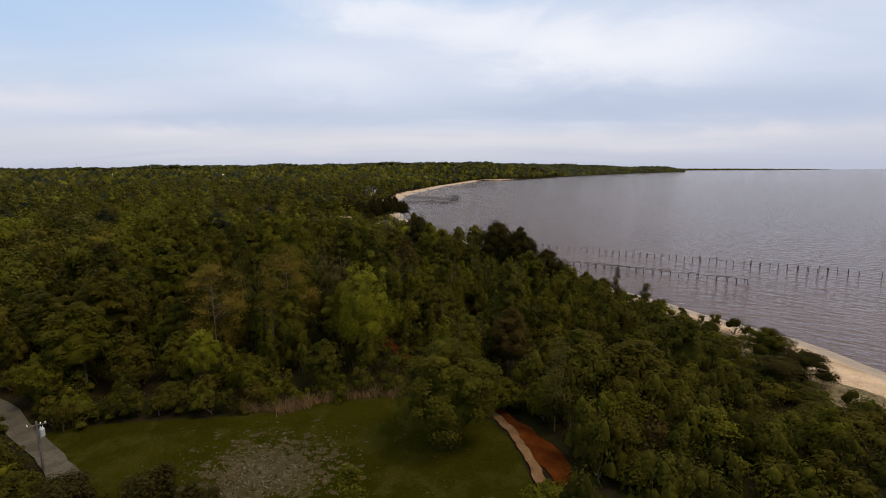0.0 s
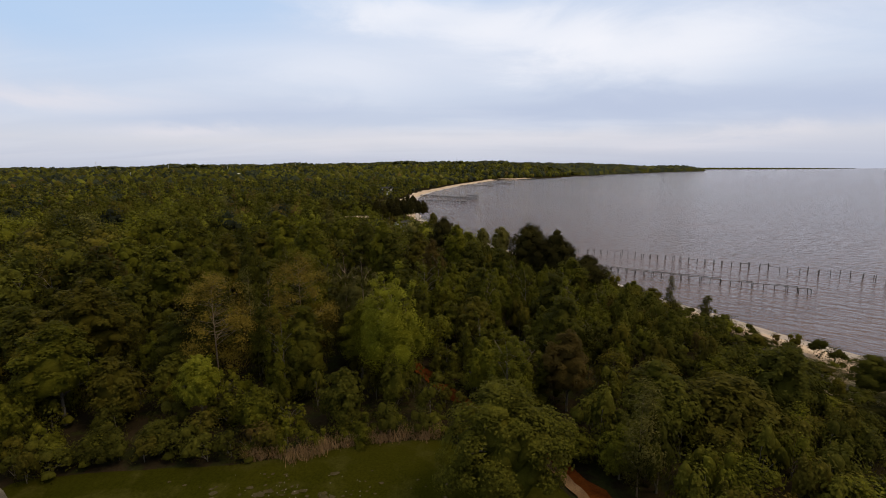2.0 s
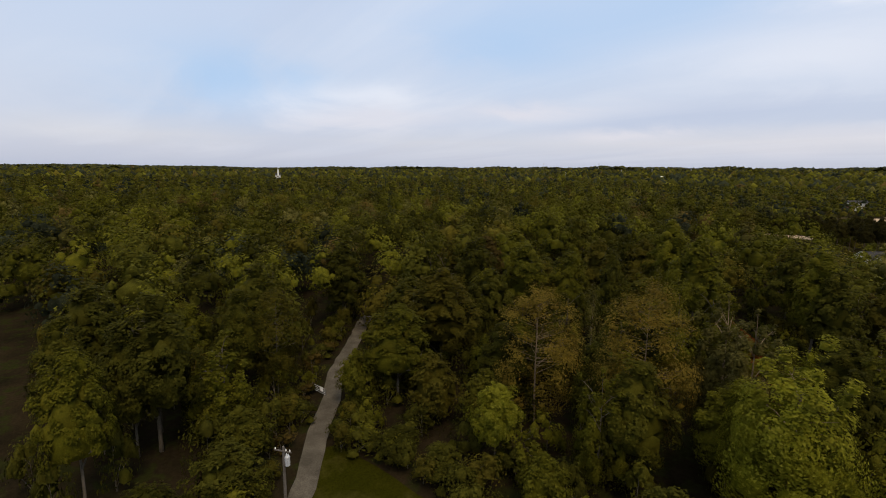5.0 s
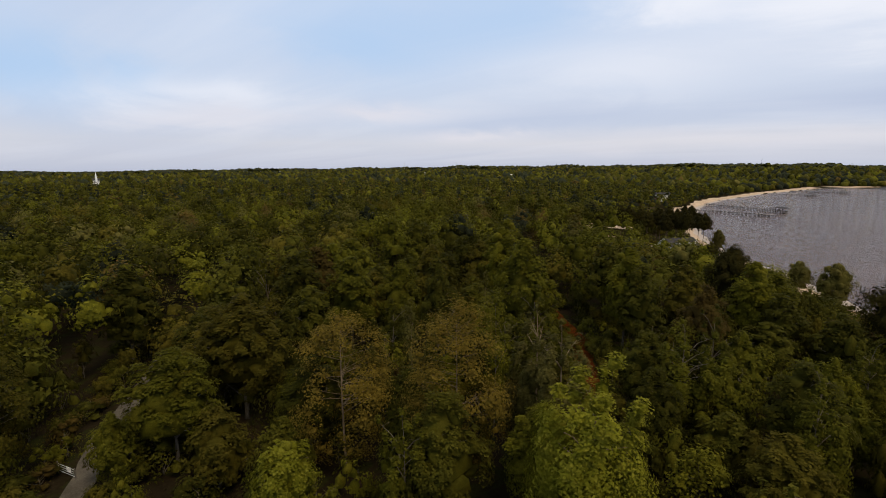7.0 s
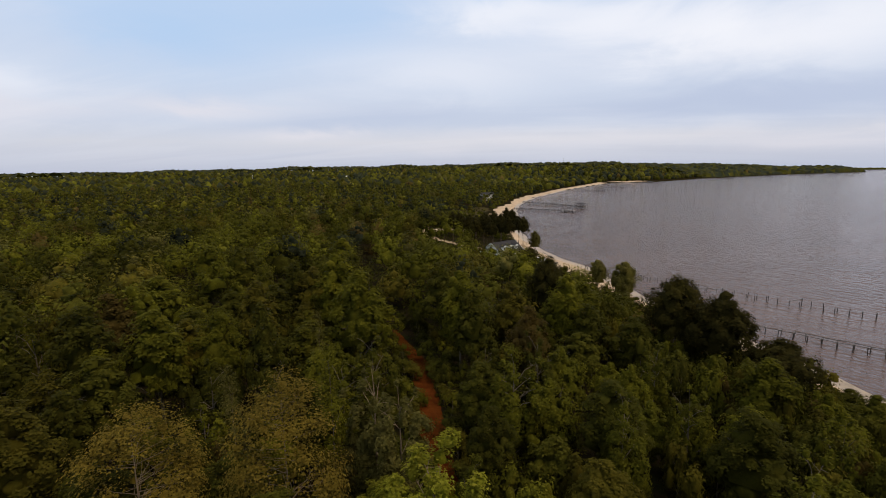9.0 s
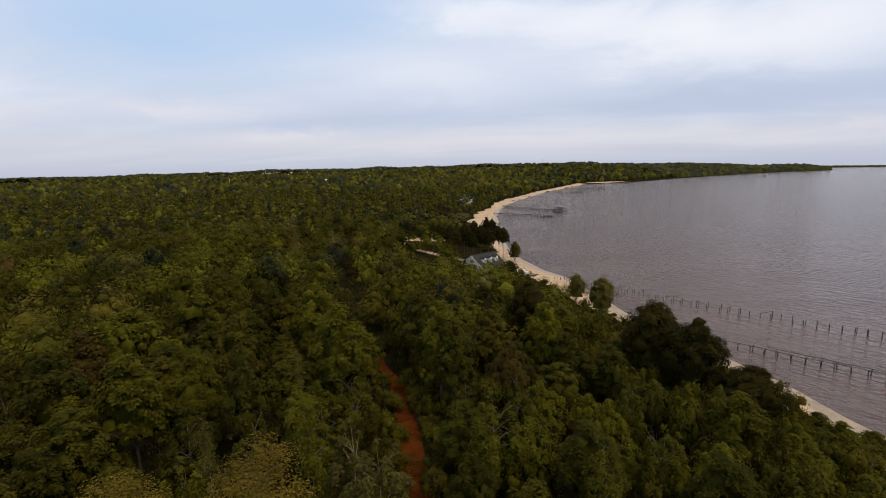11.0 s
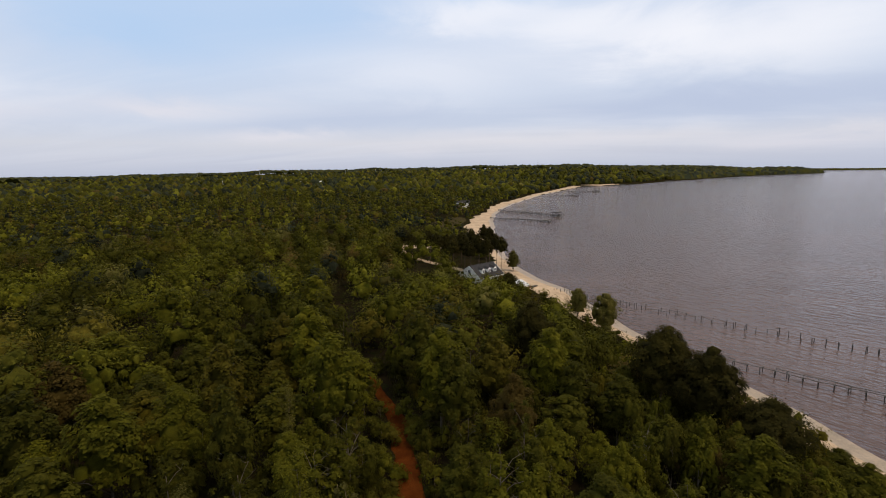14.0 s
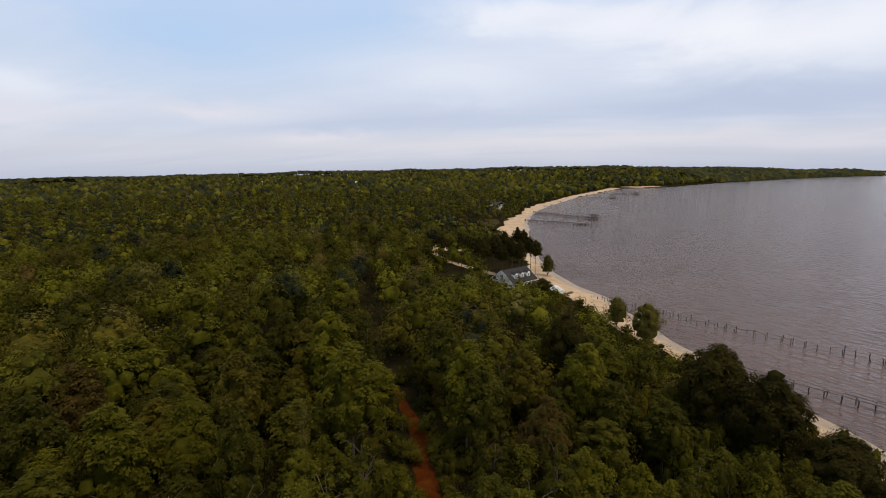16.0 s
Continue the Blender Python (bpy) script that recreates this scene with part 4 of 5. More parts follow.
def hazed_shares(pines):
    """How much of each canopy tone; dark pine and oak tones paint in distance haze."""
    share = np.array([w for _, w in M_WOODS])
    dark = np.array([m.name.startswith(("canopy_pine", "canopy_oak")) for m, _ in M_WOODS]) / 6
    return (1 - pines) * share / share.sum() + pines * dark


def woods(name, spots, rg, lumps, count, size, label, height_of, big=1.0, pines=0.0):
    """Farther trees, too many to count, as one object: each crown is a dome of leafy lumps with sprays on it."""
    co_all, f_all, idx_all, n = [], [], [], 0
    share = hazed_shares(pines)
    for x, y in spots:
        top = height_of(x, y) * (0.70 + 0.50 * rg.random())
        z = float(ground_z(x, y))
        r = (4.0 + 2.8 * rg.random() ** 1.2) * big
        h = max(4.0, top)
        r = min(r, h * 0.6)
        deep = min(h * 0.66, r * rg.uniform(1.25, 1.8))
        mid = np.array((x, y, z + h - deep))
        way = rg.normal(0, 1, (lumps, 3))
        way[:, 2] = np.abs(way[:, 2]) * 0.9 - 0.35
        way /= np.linalg.norm(way, axis=1)[:, None]
        way[0] = (0, 0, 1)
        c = mid + way * np.array((r, r, deep)) * 0.58
        rr = r * (0.34 + 0.20 * rg.random(lumps))
        hearts, solid = core_blobs(rg, np.concatenate([mid[None], c])[: None if count else 1], np.concatenate([[r * (0.46 if count else 0.9)], rr * 0.40])[: None if count else 1], 1.0 if count else deep / r, False, 0.34)
        co_all.append(hearts), f_all.append(solid + n)
        n += len(hearts)
        k = rg.choice(len(M_WOODS), p=share)
        m = len(solid)
        if count:
            many = int(count * (r / 4.8 / big) ** 1.5)
            co, faces = leaf_quads(rg, c, rr, many, size, mid, 0.1, 0.7, 1.1, 0.22)
            co_all.append(co), f_all.append(faces + n)
            n += len(co)
            m += many
        idx_all.append(np.full(m, k))
    me = quick_mesh(name, np.concatenate(co_all), np.concatenate(f_all), count == 0, np.concatenate(idx_all))
    return tagged(mesh_object(name, me, [m for m, _ in M_WOODS]), label, "forest", "", "stuff")


def land_height(x, y):
    return canopy_top(x, y) - 3.0 if y < 600 else float(np.interp(inland(x, y), [10, 60, 120], [9, 16, 19]))


def in_view(x, y):
    return -100 < math.degrees(math.atan2(x + 6, y - 55)) < 48


spots, rg = forest_spots(41, -370, 60, 20, 380, 9.0, lambda x, y: not near_zone(x, y) and math.hypot(x, y) < 370 and in_view(x, y) and open_spot(x, y))
woods("near_woods", spots, rg, 12, 370, 0.54, "mixed spring woodland canopy in many greens", land_height)
spots, rg = forest_spots(42, -950, 60, -150, 960, 10.6, lambda x, y: 365 < math.hypot(x, y) < 950 and in_view(x, y) and not keep_clear(x, y))
# more of the dark blue-green tones with distance: haze put into leaf colour
woods("middle_woods", spots, rg, 3, 9, 1.3, "mixed woodland canopy running inland", land_height, 1.0, 0.35)
spots, rg = forest_spots(43, -2100, 900, -350, 2100, 17.5, lambda x, y: 935 < math.hypot(x, y) < 2080 and in_view(x, y) and float(inland(x, y)) > 22 and not keep_clear(x, y))
woods("outer_woods", spots, rg, 1, 0, 3.0, "distant woodland canopy running inland", land_height, 1.75, 0.55)


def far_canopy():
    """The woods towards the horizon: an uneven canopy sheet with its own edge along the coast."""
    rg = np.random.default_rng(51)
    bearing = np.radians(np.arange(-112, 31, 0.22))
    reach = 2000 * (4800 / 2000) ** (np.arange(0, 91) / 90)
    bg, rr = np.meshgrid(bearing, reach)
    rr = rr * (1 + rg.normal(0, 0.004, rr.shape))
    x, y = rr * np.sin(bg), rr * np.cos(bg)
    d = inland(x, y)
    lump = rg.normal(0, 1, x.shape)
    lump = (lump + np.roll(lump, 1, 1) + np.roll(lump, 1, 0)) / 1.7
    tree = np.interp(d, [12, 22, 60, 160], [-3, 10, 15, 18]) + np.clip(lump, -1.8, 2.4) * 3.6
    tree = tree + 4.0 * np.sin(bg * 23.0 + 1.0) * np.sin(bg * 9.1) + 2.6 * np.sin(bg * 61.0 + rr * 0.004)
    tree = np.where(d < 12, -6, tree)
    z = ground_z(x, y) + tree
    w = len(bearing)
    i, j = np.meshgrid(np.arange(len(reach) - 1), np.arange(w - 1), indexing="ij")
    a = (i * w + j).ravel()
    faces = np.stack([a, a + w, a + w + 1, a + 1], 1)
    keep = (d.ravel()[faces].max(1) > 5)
    # mostly dark pine and oak tones, as painted haze below the horizon
    me = quick_mesh("far_woods", np.stack([x, y, z], -1).reshape(-1, 3), faces[keep], False, rg.choice(len(M_WOODS), keep.sum(), p=hazed_shares(0.9)))
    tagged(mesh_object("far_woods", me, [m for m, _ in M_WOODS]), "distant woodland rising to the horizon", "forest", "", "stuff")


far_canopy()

# ---- piers ----


def pile(bm, x, y, z0, z1, r, lean=(0, 0)):
    tube(bm, [(x, y, z0), (x + lean[0] * (z1 - z0) * 0.5, y + lean[1] * (z1 - z0) * 0.5, (z0 + z1) / 2), (x + lean[0] * (z1 - z0), y + lean[1] * (z1 - z0), z1)], [r * 1.08, r, r * 0.93], 6)


def beam(bm, a, c, wide, tall):
    """A sawn timber from a to c."""
    a, c = Vector(a), Vector(c)
    way = c - a
    m = Matrix.Translation(a) @ way.to_track_quat("X", "Z").to_matrix().to_4x4()
    box(bm, 0, way.length, -wide / 2, wide / 2, -tall / 2, tall / 2, m)


def old_pier(name, start, end, spacing, across, top, seed, label, rails, caps, skip):
    """Pilings in pairs, with what is left of the caps and stringers."""
    rg = np.random.default_rng(seed)
    a, c = Vector((*start, 0)), Vector((*end, 0))
    way = (c - a).normalized()
    side = Vector((-way.y, way.x, 0))
    root = thing(name, Matrix.Translation(a), label, "pier")
    n = int((c - a).length / spacing)
    heads = []
    for i in range(n + 1):
        pair = []
        for s in (-1, 1):
            if rg.random() < skip:
                pair.append(None)
                continue
            p = way * (i * spacing + rg.normal(0, 0.15)) + side * (s * across / 2 + rg.normal(0, 0.08))
            z1 = top + rg.normal(0, 0.30 if not caps else 0.06)
            lean = rg.normal(0, 0.03, 2)
            bm = bmesh.new()
            pile(bm, p.x, p.y, -3.5, z1, 0.11 + 0.03 * rg.random(), lean)
            part("piling", bm, M_DARKWOOD, root)
            pair.append(Vector((p.x + lean[0] * (z1 + 3.5), p.y + lean[1] * (z1 + 3.5), z1)))
        heads.append(pair)
        if caps and all(pair) and rg.random() < 0.92:
            bm = bmesh.new()
            beam(bm, pair[0] - side * 0.3 - Vector((0, 0, 0.12)), pair[1] + side * 0.3 - Vector((0, 0, 0.12)), 0.22, 0.24)
            part("cap_beam", bm, M_DARKWOOD, root)
    for i in range(n):
        for s in (0, 1):
            if heads[i][s] and heads[i + 1][s] and rg.random() < rails:
                drop = Vector((0, 0, 0.10 if caps else rg.uniform(0.2, 0.6)))
                bm = bmesh.new()
                beam(bm, heads[i][s] - drop * (-1 if caps else 1), heads[i + 1][s] - drop * (-1 if caps else 1), 0.09, 0.15 if caps else 0.12)
                part("stringer", bm, M_WOOD, root)
    return root


old_pier("old_pier", (31, 204.5), (106, 156), 3.0, 1.9, 1.7, 61, "weathered timber pier frame with its deck boards gone", 0.80, True, 0.04)
old_pier("pier_remains", (2, 269), (53, 232), 3.0, 2.0, 1.9, 62, "two rows of bare pilings that remain of a pier", 0.45, False, 0.10)
old_pier("pier_remains", (56, 230), (170, 155), 3.0, 2.0, 1.9, 63, "two rows of bare pilings that remain of a pier", 0.10, False, 0.14)


def dock(name, start, end, top, wide, head, seed, label, roofed=False, rail=False):
    """A standing dock: deck, pilings, stringers and a wider head."""
    rg = np.random.default_rng(seed)
    a, c = Vector((*start, 0)), Vector((*end, 0))
    way = (c - a).normalized()
    long = (c - a).length
    root = thing(name, Matrix.Translation(a) @ pose(0, 0, 0, 0, 0, math.degrees(math.atan2(way.y, way.x))), label, "dock")
    bm = bmesh.new()
    box(bm, 0, long, -wide / 2, wide / 2, top - 0.08, top)
    part("deck", bm, M_DARKWOOD, root)
    for s in (-1, 1):
        bm = bmesh.new()
        box(bm, 0, long, s * wide * 0.42 - 0.06, s * wide * 0.42 + 0.06, top - 0.36, top - 0.07)
        part("stringer", bm, M_DARKWOOD, root)
    for k in range(int(long / 3.6) + 1):
        for s in (-1, 1):
            bm = bmesh.new()
            pile(bm, k * 3.6, s * (wide / 2 + 0.15), -4.5, top + (1.0 if rail else 0.5) + rg.normal(0, 0.12), 0.24)
            part("piling", bm, M_DARKWOOD, root)
    hw, hl = head
    bm = bmesh.new()
    box(bm, long - hl, long, -hw / 2, hw / 2, top + 0.01, top + 0.12)
    part("platform", bm, M_WOOD, root)
    for k in range(int(hl / 3.0) + 1):
        for s in (-1, 1):
            bm = bmesh.new()
            pile(bm, long - hl + k * 3.0, s * hw / 2, -4.5, top + (2.6 if roofed else 0.9) + rg.normal(0, 0.05), 0.18)
            part("piling", bm, M_DARKWOOD, root)
    if roofed:
        bm = bmesh.new()
        z = top + 2.5
        v = [bm.verts.new(p) for p in ((long - hl - 0.6, -hw / 2 - 0.6, z), (long + 0.6, -hw / 2 - 0.6, z), (long + 0.6, hw / 2 + 0.6, z), (long - hl - 0.6, hw / 2 + 0.6, z), (long - hl * 0.7, 0, z + 1.4), (long - hl * 0.3, 0, z + 1.4))]
        for f in ((0, 1, 5, 4), (1, 2, 5), (2, 3, 4, 5), (3, 0, 4), (3, 2, 1, 0)):
            bm.faces.new([v[i] for i in f])
        part("roof", bm, M_SHINGLE, root, "dark shingled shelter roof")
    return root


dock("dock", (-55, 571), (8, 545), 2.0, 1.7, (7, 13), 71, "long weathered timber dock with a wide head")
dock("dock", (-53, 667), (20, 594), 2.2, 1.8, (8, 12), 72, "long timber dock with a small shelter at its head", True, True)
dock("dock", (12, 1010), (72, 985), 2.0, 1.8, (9, 14), 73, "timber dock with a roofed boat shelter", True)
dock("dock", (60, 1150), (125, 1118), 2.0, 1.8, (9, 12), 74, "timber dock with a roofed boat shelter", True)
dock("dock", (125, 1450), (230, 1420), 2.0, 2.0, (12, 14), 75, "timber dock with a roofed boat shelter", True)
dock("dock", (440, 1880), (540, 1800), 2.0, 2.2, (14, 16), 76, "distant timber dock with a boat shelter", True)
dock("dock", (640, 2100), (740, 2030), 2.0, 2.2, (14, 16), 77, "distant timber dock with a boat shelter", True)
dock("dock", (860, 2380), (970, 2290), 2.0, 2.4, (16, 18), 78, "distant timber dock with a boat shelter", True)
dock("dock", (1080, 2660), (1200, 2570), 2.0, 2.4, (16, 18), 79, "distant timber dock with a boat shelter", True)
rg = np.random.default_rng(81)
for k in range(14):
    bm = bmesh.new()
    pile(bm, 0, 0, -4.5, 1.6 + rg.normal(0, 0.3), 0.17, rg.normal(0, 0.02, 2))
    x = -12 + k * 2.9
    ob = part("mooring_post", bm, M_DARKWOOD)
    ob.matrix_world = Matrix.Translation((x + rg.normal(0, 0.4), 724 - 0.15 * k + rg.normal(0, 1.0), 0))
    tagged(ob, "lone weathered mooring post standing in the bay", "post", "mooring posts")

# ---- the beach house ----


def window_unit(root, m, w, h, name="window"):
    """Frame, sill, mullions and pane, facing the local -y."""
    bm = bmesh.new()
    t_ = 0.09
    for q in ((-w / 2 - t_, -w / 2, 0, h), (w / 2, w / 2 + t_, 0, h), (-w / 2 - t_, w / 2 + t_, h, h + t_), (-w / 2 - t_, w / 2 + t_, -t_, 0), (-0.025, 0.025, 0, h), (-w / 2, w / 2, h / 2 - 0.025, h / 2 + 0.025)):
        box(bm, q[0], q[1], -0.07, 0.0, q[2], q[3], m)
    f = part(name, bm, M_WHITE, root, "white window frame")
    bm = bmesh.new()
    box(bm, -w / 2, w / 2, -0.035, -0.02, 0, h, m)
    part("pane", bm, M_GLASS, f, "dark window pane")


def beach_house():
    long, half, eave, ridge = 16.0, 7.3, 2.6, 7.5
    z0 = 3.0
    root = thing("house", pose(-31.9, 276.4, z0, 0, 0, 52.0), "pale grey sided beach house with dark shingled roof and dormers", "house")
    wall_half = 6.0
    slope = (ridge - eave) / half

    def roof_z(y):
        return ridge - slope * abs(y)
    # side walls and gables with thickness
    for name, y in (("wall", -wall_half), ("wall", wall_half)):
        bm = bmesh.new()
        box(bm, -long / 2 + 0.4, long / 2 - 0.4, y - 0.12, y + 0.12, -0.5, roof_z(y) - 0.16)
        part(name, bm, M_SIDING, root)
    for s in (-1, 1):
        bm = bmesh.new()
        x = s * (long / 2 - 0.4)
        ring = [(-wall_half - 0.12, -0.5), (wall_half + 0.12, -0.5), (wall_half + 0.12, roof_z(wall_half) - 0.2), (0, ridge - 0.2), (-wall_half - 0.12, roof_z(wall_half) - 0.2)]
        a = [bm.verts.new((x - 0.12, p, q)) for p, q in ring]
        c = [bm.verts.new((x + 0.12, p, q)) for p, q in ring]
        bm.faces.new(a[::-1]), bm.faces.new(c)
        for i in range(5):
            bm.faces.new((a[i], a[(i + 1) % 5], c[(i + 1) % 5], c[i]))
        g = part("gable_wall", bm, M_SIDING, root)
        bm = bmesh.new()
        for k in range(26):
            z = -0.2 + k * 0.28
            w = min(wall_half, (ridge - 0.35 - z) / slope)
            if w > 0.2:
                box(bm, x + s * 0.12, x + s * 0.145, -w, w, z, z + 0.24)
        part("siding_board", bm, M_SIDING, g)
    # roof slopes with courses
    for s in (-1, 1):
        bm = bmesh.new()
        n = 18
        profile = []
        for k in range(n):
            y0, y1 = half * k / n, half * (k + 1) / n
            profile += [(y0, ridge - slope * y0 + 0.015), (y1, ridge - slope * y1 + 0.055)]
        profile += [(half, eave - 0.14), (0, ridge - 0.14)]
        ends = [[bm.verts.new((x, s * y, z)) for y, z in profile] for x in (-long / 2, long / 2)]
        m_ = len(profile)
        for k in range(m_):
            bm.faces.new((ends[0][k], ends[0][(k + 1) % m_], ends[1][(k + 1) % m_], ends[1][k]))
        bm.faces.new(ends[0][::-1]), bm.faces.new(ends[1])
        bmesh.ops.recalc_face_normals(bm, faces=bm.faces)
        part("roof", bm, M_SHINGLE, root, "dark grey shingled roof slope")
    bm = bmesh.new()
    box(bm, -long / 2 - 0.05, long / 2 + 0.05, -0.14, 0.14, ridge + 0.0, ridge + 0.07)
    part("ridge_cap", bm, M_SHINGLE, root)
    for s in (-1, 1):
        for e in (-1, 1):
            bm = bmesh.new()
            beam(bm, (e * (long / 2 + 0.03), 0, ridge - 0.06), (e * (long / 2 + 0.03), s * half, eave - 0.06), 0.06, 0.26)
            part("barge_board", bm, M_WHITE, root, "white barge board")
        bm = bmesh.new()
        box(bm, -long / 2, long / 2, s * half - 0.05, s * half + 0.05, eave - 0.22, eave + 0.0)
        part("fascia", bm, M_WHITE, root, "white eaves board")
    # dormers on the bay side
    for x in (-3.9, 0.0, 3.9):
        d0, w, top = -5.0, 0.85, roof_z(-5.0) + 1.75
        back = (ridge - top) / slope
        bm = bmesh.new()
        box(bm, x - w, x + w, d0, -back, roof_z(d0) - 0.1, top)
        body = part("dormer", bm, M_WHITE, root, "white gabled dormer")
        bm = bmesh.new()
        peak = top + 0.85
        pb = max(0.05, (ridge - peak) / slope)
        f = [bm.verts.new(p) for p in ((x - w - 0.18, d0 - 0.2, top - 0.1), (x, d0 - 0.2, peak), (x + w + 0.18, d0 - 0.2, top - 0.1))]
        k = [bm.verts.new(p) for p in ((x - w - 0.18, -back + 0.1, top - 0.1), (x, -pb + 0.1, peak), (x + w + 0.18, -back + 0.1, top - 0.1))]
        bm.faces.new((f[0], f[1], k[1], k[0])), bm.faces.new((f[1], f[2], k[2], k[1])), bm.faces.new((f[0], k[0], k[2], f[2]))
        bm.faces.new(k)
        part("dormer_roof", bm, M_SHINGLE, body, "dark shingled dormer roof")
        bm = bmesh.new()
        v = [bm.verts.new(p) for p in ((x - w - 0.1, d0 - 0.21, top - 0.1), (x + w + 0.1, d0 - 0.21, top - 0.1), (x, d0 - 0.21, peak - 0.1))]
        bm.faces.new(v)
        part("dormer_gable", bm, M_WHITE, body)
        window_unit(root, pose(x, d0 - 0.01, roof_z(d0) + 0.25), 0.95, 1.25, "dormer_window")
    # gable windows, front windows, door and porch
    for s in (-1, 1):
        m = pose(s * (long / 2 - 0.25), 0, 0, 0, 0, 90 * s)
        window_unit(root, m @ pose(0, 0, 4.3), 1.7, 1.3)
        for y in (-3.2, 3.2):
            window_unit(root, m @ pose(y, 0, 1.0), 1.2, 1.4)
    for x in (-5.6, -3.0, 3.0, 5.6):
        window_unit(root, pose(x, -wall_half - 0.13, 0.9), 1.2, 1.5)
    bm = bmesh.new()
    box(bm, -0.5, 0.5, -wall_half - 0.18, -wall_half - 0.13, 0.05, 2.1)
    part("door", bm, M_WHITE, root, "white front door")
    bm = bmesh.new()
    box(bm, -long / 2 + 0.4, long / 2 - 0.4, -half - 0.2, -wall_half - 0.14, -0.5, 0.05)
    part("porch_floor", bm, M_DECK, root, "pale porch floor")
    for k in range(6):
        x = -long / 2 + 0.7 + k * (long - 1.4) / 5
        bm = bmesh.new()
        box(bm, x - 0.09, x + 0.09, -half + 0.05, -half + 0.23, 0.05, eave - 0.2)
        part("porch_post", bm, M_WHITE, root, "white porch post")


beach_house()


def slab(name, corners, z0, z1, mat, label, category):
    bm = bmesh.new()
    a = [bm.verts.new((x, y, z0)) for x, y in corners]
    c = [bm.verts.new((x, y, z1)) for x, y in corners]
    n = len(corners)
    bm.faces.new(a[::-1]), bm.faces.new(c)
    for i in range(n):
        bm.faces.new((a[i], a[(i + 1) % n], c[(i + 1) % n], c[i]))
    bmesh.ops.recalc_face_normals(bm, faces=bm.faces)
    return tagged(part(name, bm, mat), label, category)


slab("terrace", [(-17.0, 264.0), (-9.6, 270.6), (-13.2, 279.6), (-18.4, 279.0), (-20.5, 270.0)], 0.3, 2.75, M_DECK, "pale concrete terrace between the house and the beach", "terrace")


def boat(m, length, mat, label):
    """A small open hull lying on the sand."""
    bm = bmesh.new()
    n = 9
    rows = []
    for i in range(n):
        u = i / (n - 1)
        w = length * 0.17 * math.sin(math.pi * (0.12 + 0.83 * (1 - u))) ** 0.6
        rows.append([bm.verts.new((length * (u - 0.5), w * y, z + 0.12 * u * u)) for y, z in ((-1, 0.5), (-0.85, 0.18), (0, 0.0), (0.85, 0.18), (1, 0.5), (0.88, 0.48), (0.7, 0.22), (0, 0.1), (-0.7, 0.22), (-0.88, 0.48))])
    for a, c in zip(rows, rows[1:]):
        for k in range(10):
            bm.faces.new((a[k], a[(k + 1) % 10], c[(k + 1) % 10], c[k]))
    bm.faces.new(rows[0][::-1]), bm.faces.new(rows[-1])
    bmesh.ops.recalc_face_normals(bm, faces=bm.faces)
    root = thing("boat", m, label, "boat")
    part("hull", bm, mat, root)
    for x in (-0.15, 0.2):
        bm = bmesh.new()
        box(bm, x * length - 0.12, x * length + 0.12, -length * 0.12, length * 0.12, 0.36, 0.40)
        part("thwart", bm, M_WOOD, root)


boat(pose(-9.6, 267.0, float(ground_z(-9.6, 267.0)) + 0.08, 0, 0, 65), 4.2, M_RED_ROOF, "rust-red rowing boat drawn up on the sand")
boat(pose(-7.6, 270.5, float(ground_z(-7.6, 270.5)) + 0.08, 0, 0, 50), 4.6, M_DARKWOOD, "dark rowing boat drawn up on the sand")
l, r = sides(line_points([(-39, 289.5), (-46, 298), (-55, 305), (-68.5, 316.5), (-80, 329), (-92, 350), (-100, 380)], 3.0), 4.2, 0.3, 9)
drape("driveway", l, r, 3, M_SAND, 0.10, "pale sandy driveway behind the pines", "road")
draped_patch("sand_lot", [(-92, 358), (-70, 360), (-66, 372), (-84, 378), (-96, 370)], M_SAND, 0.12, "open pale sand lot among the trees", "sand", 3, 0.6)
draped_patch("dune_grass_lot", [(-108, 520), (-92, 480), (-80, 465), (-76, 500), (-82, 560), (-98, 560)], M_BARE, 0.12, "rough dry grass lot behind the beach", "grass", 4, 1.0)
special("cedar", CEDAR, -17.5, 249.0, 12.5, 5.0, "dark rounded evergreen before the beach house", "tree", 20)

# ---- beside the track: utility pole and gate ----


def utility_pole(x, y, top):
    z = float(ground_z(x, y))
    root = thing("utility_pole", pose(x, y, z, 0, 0, 35), "wooden utility pole with a grey transformer", "pole")
    h = top - z
    bm = bmesh.new()
    tube(bm, [(0, 0, -0.8), (0, 0, h * 0.5), (0, 0, h)], [0.17, 0.15, 0.12], 10)
    part("post", bm, M_WOOD, root)
    bm = bmesh.new()
    box(bm, -1.0, 1.0, -0.2, -0.1, h - 0.5, h - 0.38)
    part("crossarm", bm, M_WOOD, root)
    for q in (-0.85, 0.85, 0.4):
        bm = bmesh.new()
        tube(bm, [(q, -0.15, h - 0.38), (q, -0.15, h - 0.30), (q, -0.15, h - 0.22), (q, -0.15, h - 0.14)], [0.03, 0.07, 0.05, 0.03], 8)
        part("insulator", bm, M_WHITE, root, "white insulator")
    bm = bmesh.new()
    tube(bm, [(0.42, 0, h - 2.1), (0.42, 0, h - 2.05), (0.42, 0, h - 1.1), (0.42, 0, h - 1.0)], [0.22, 0.28, 0.28, 0.20], 14)
    can = part("transformer", bm, M_METAL, root, "pale grey transformer can")
    for q in (-0.1, 0.1):
        bm = bmesh.new()
        tube(bm, [(0.42 + q, 0, h - 1.02), (0.42 + q, 0, h - 0.85), (0.42 + q, 0, h - 0.72)], [0.04, 0.06, 0.03], 7)
        part("bushing", bm, M_WHITE, can)


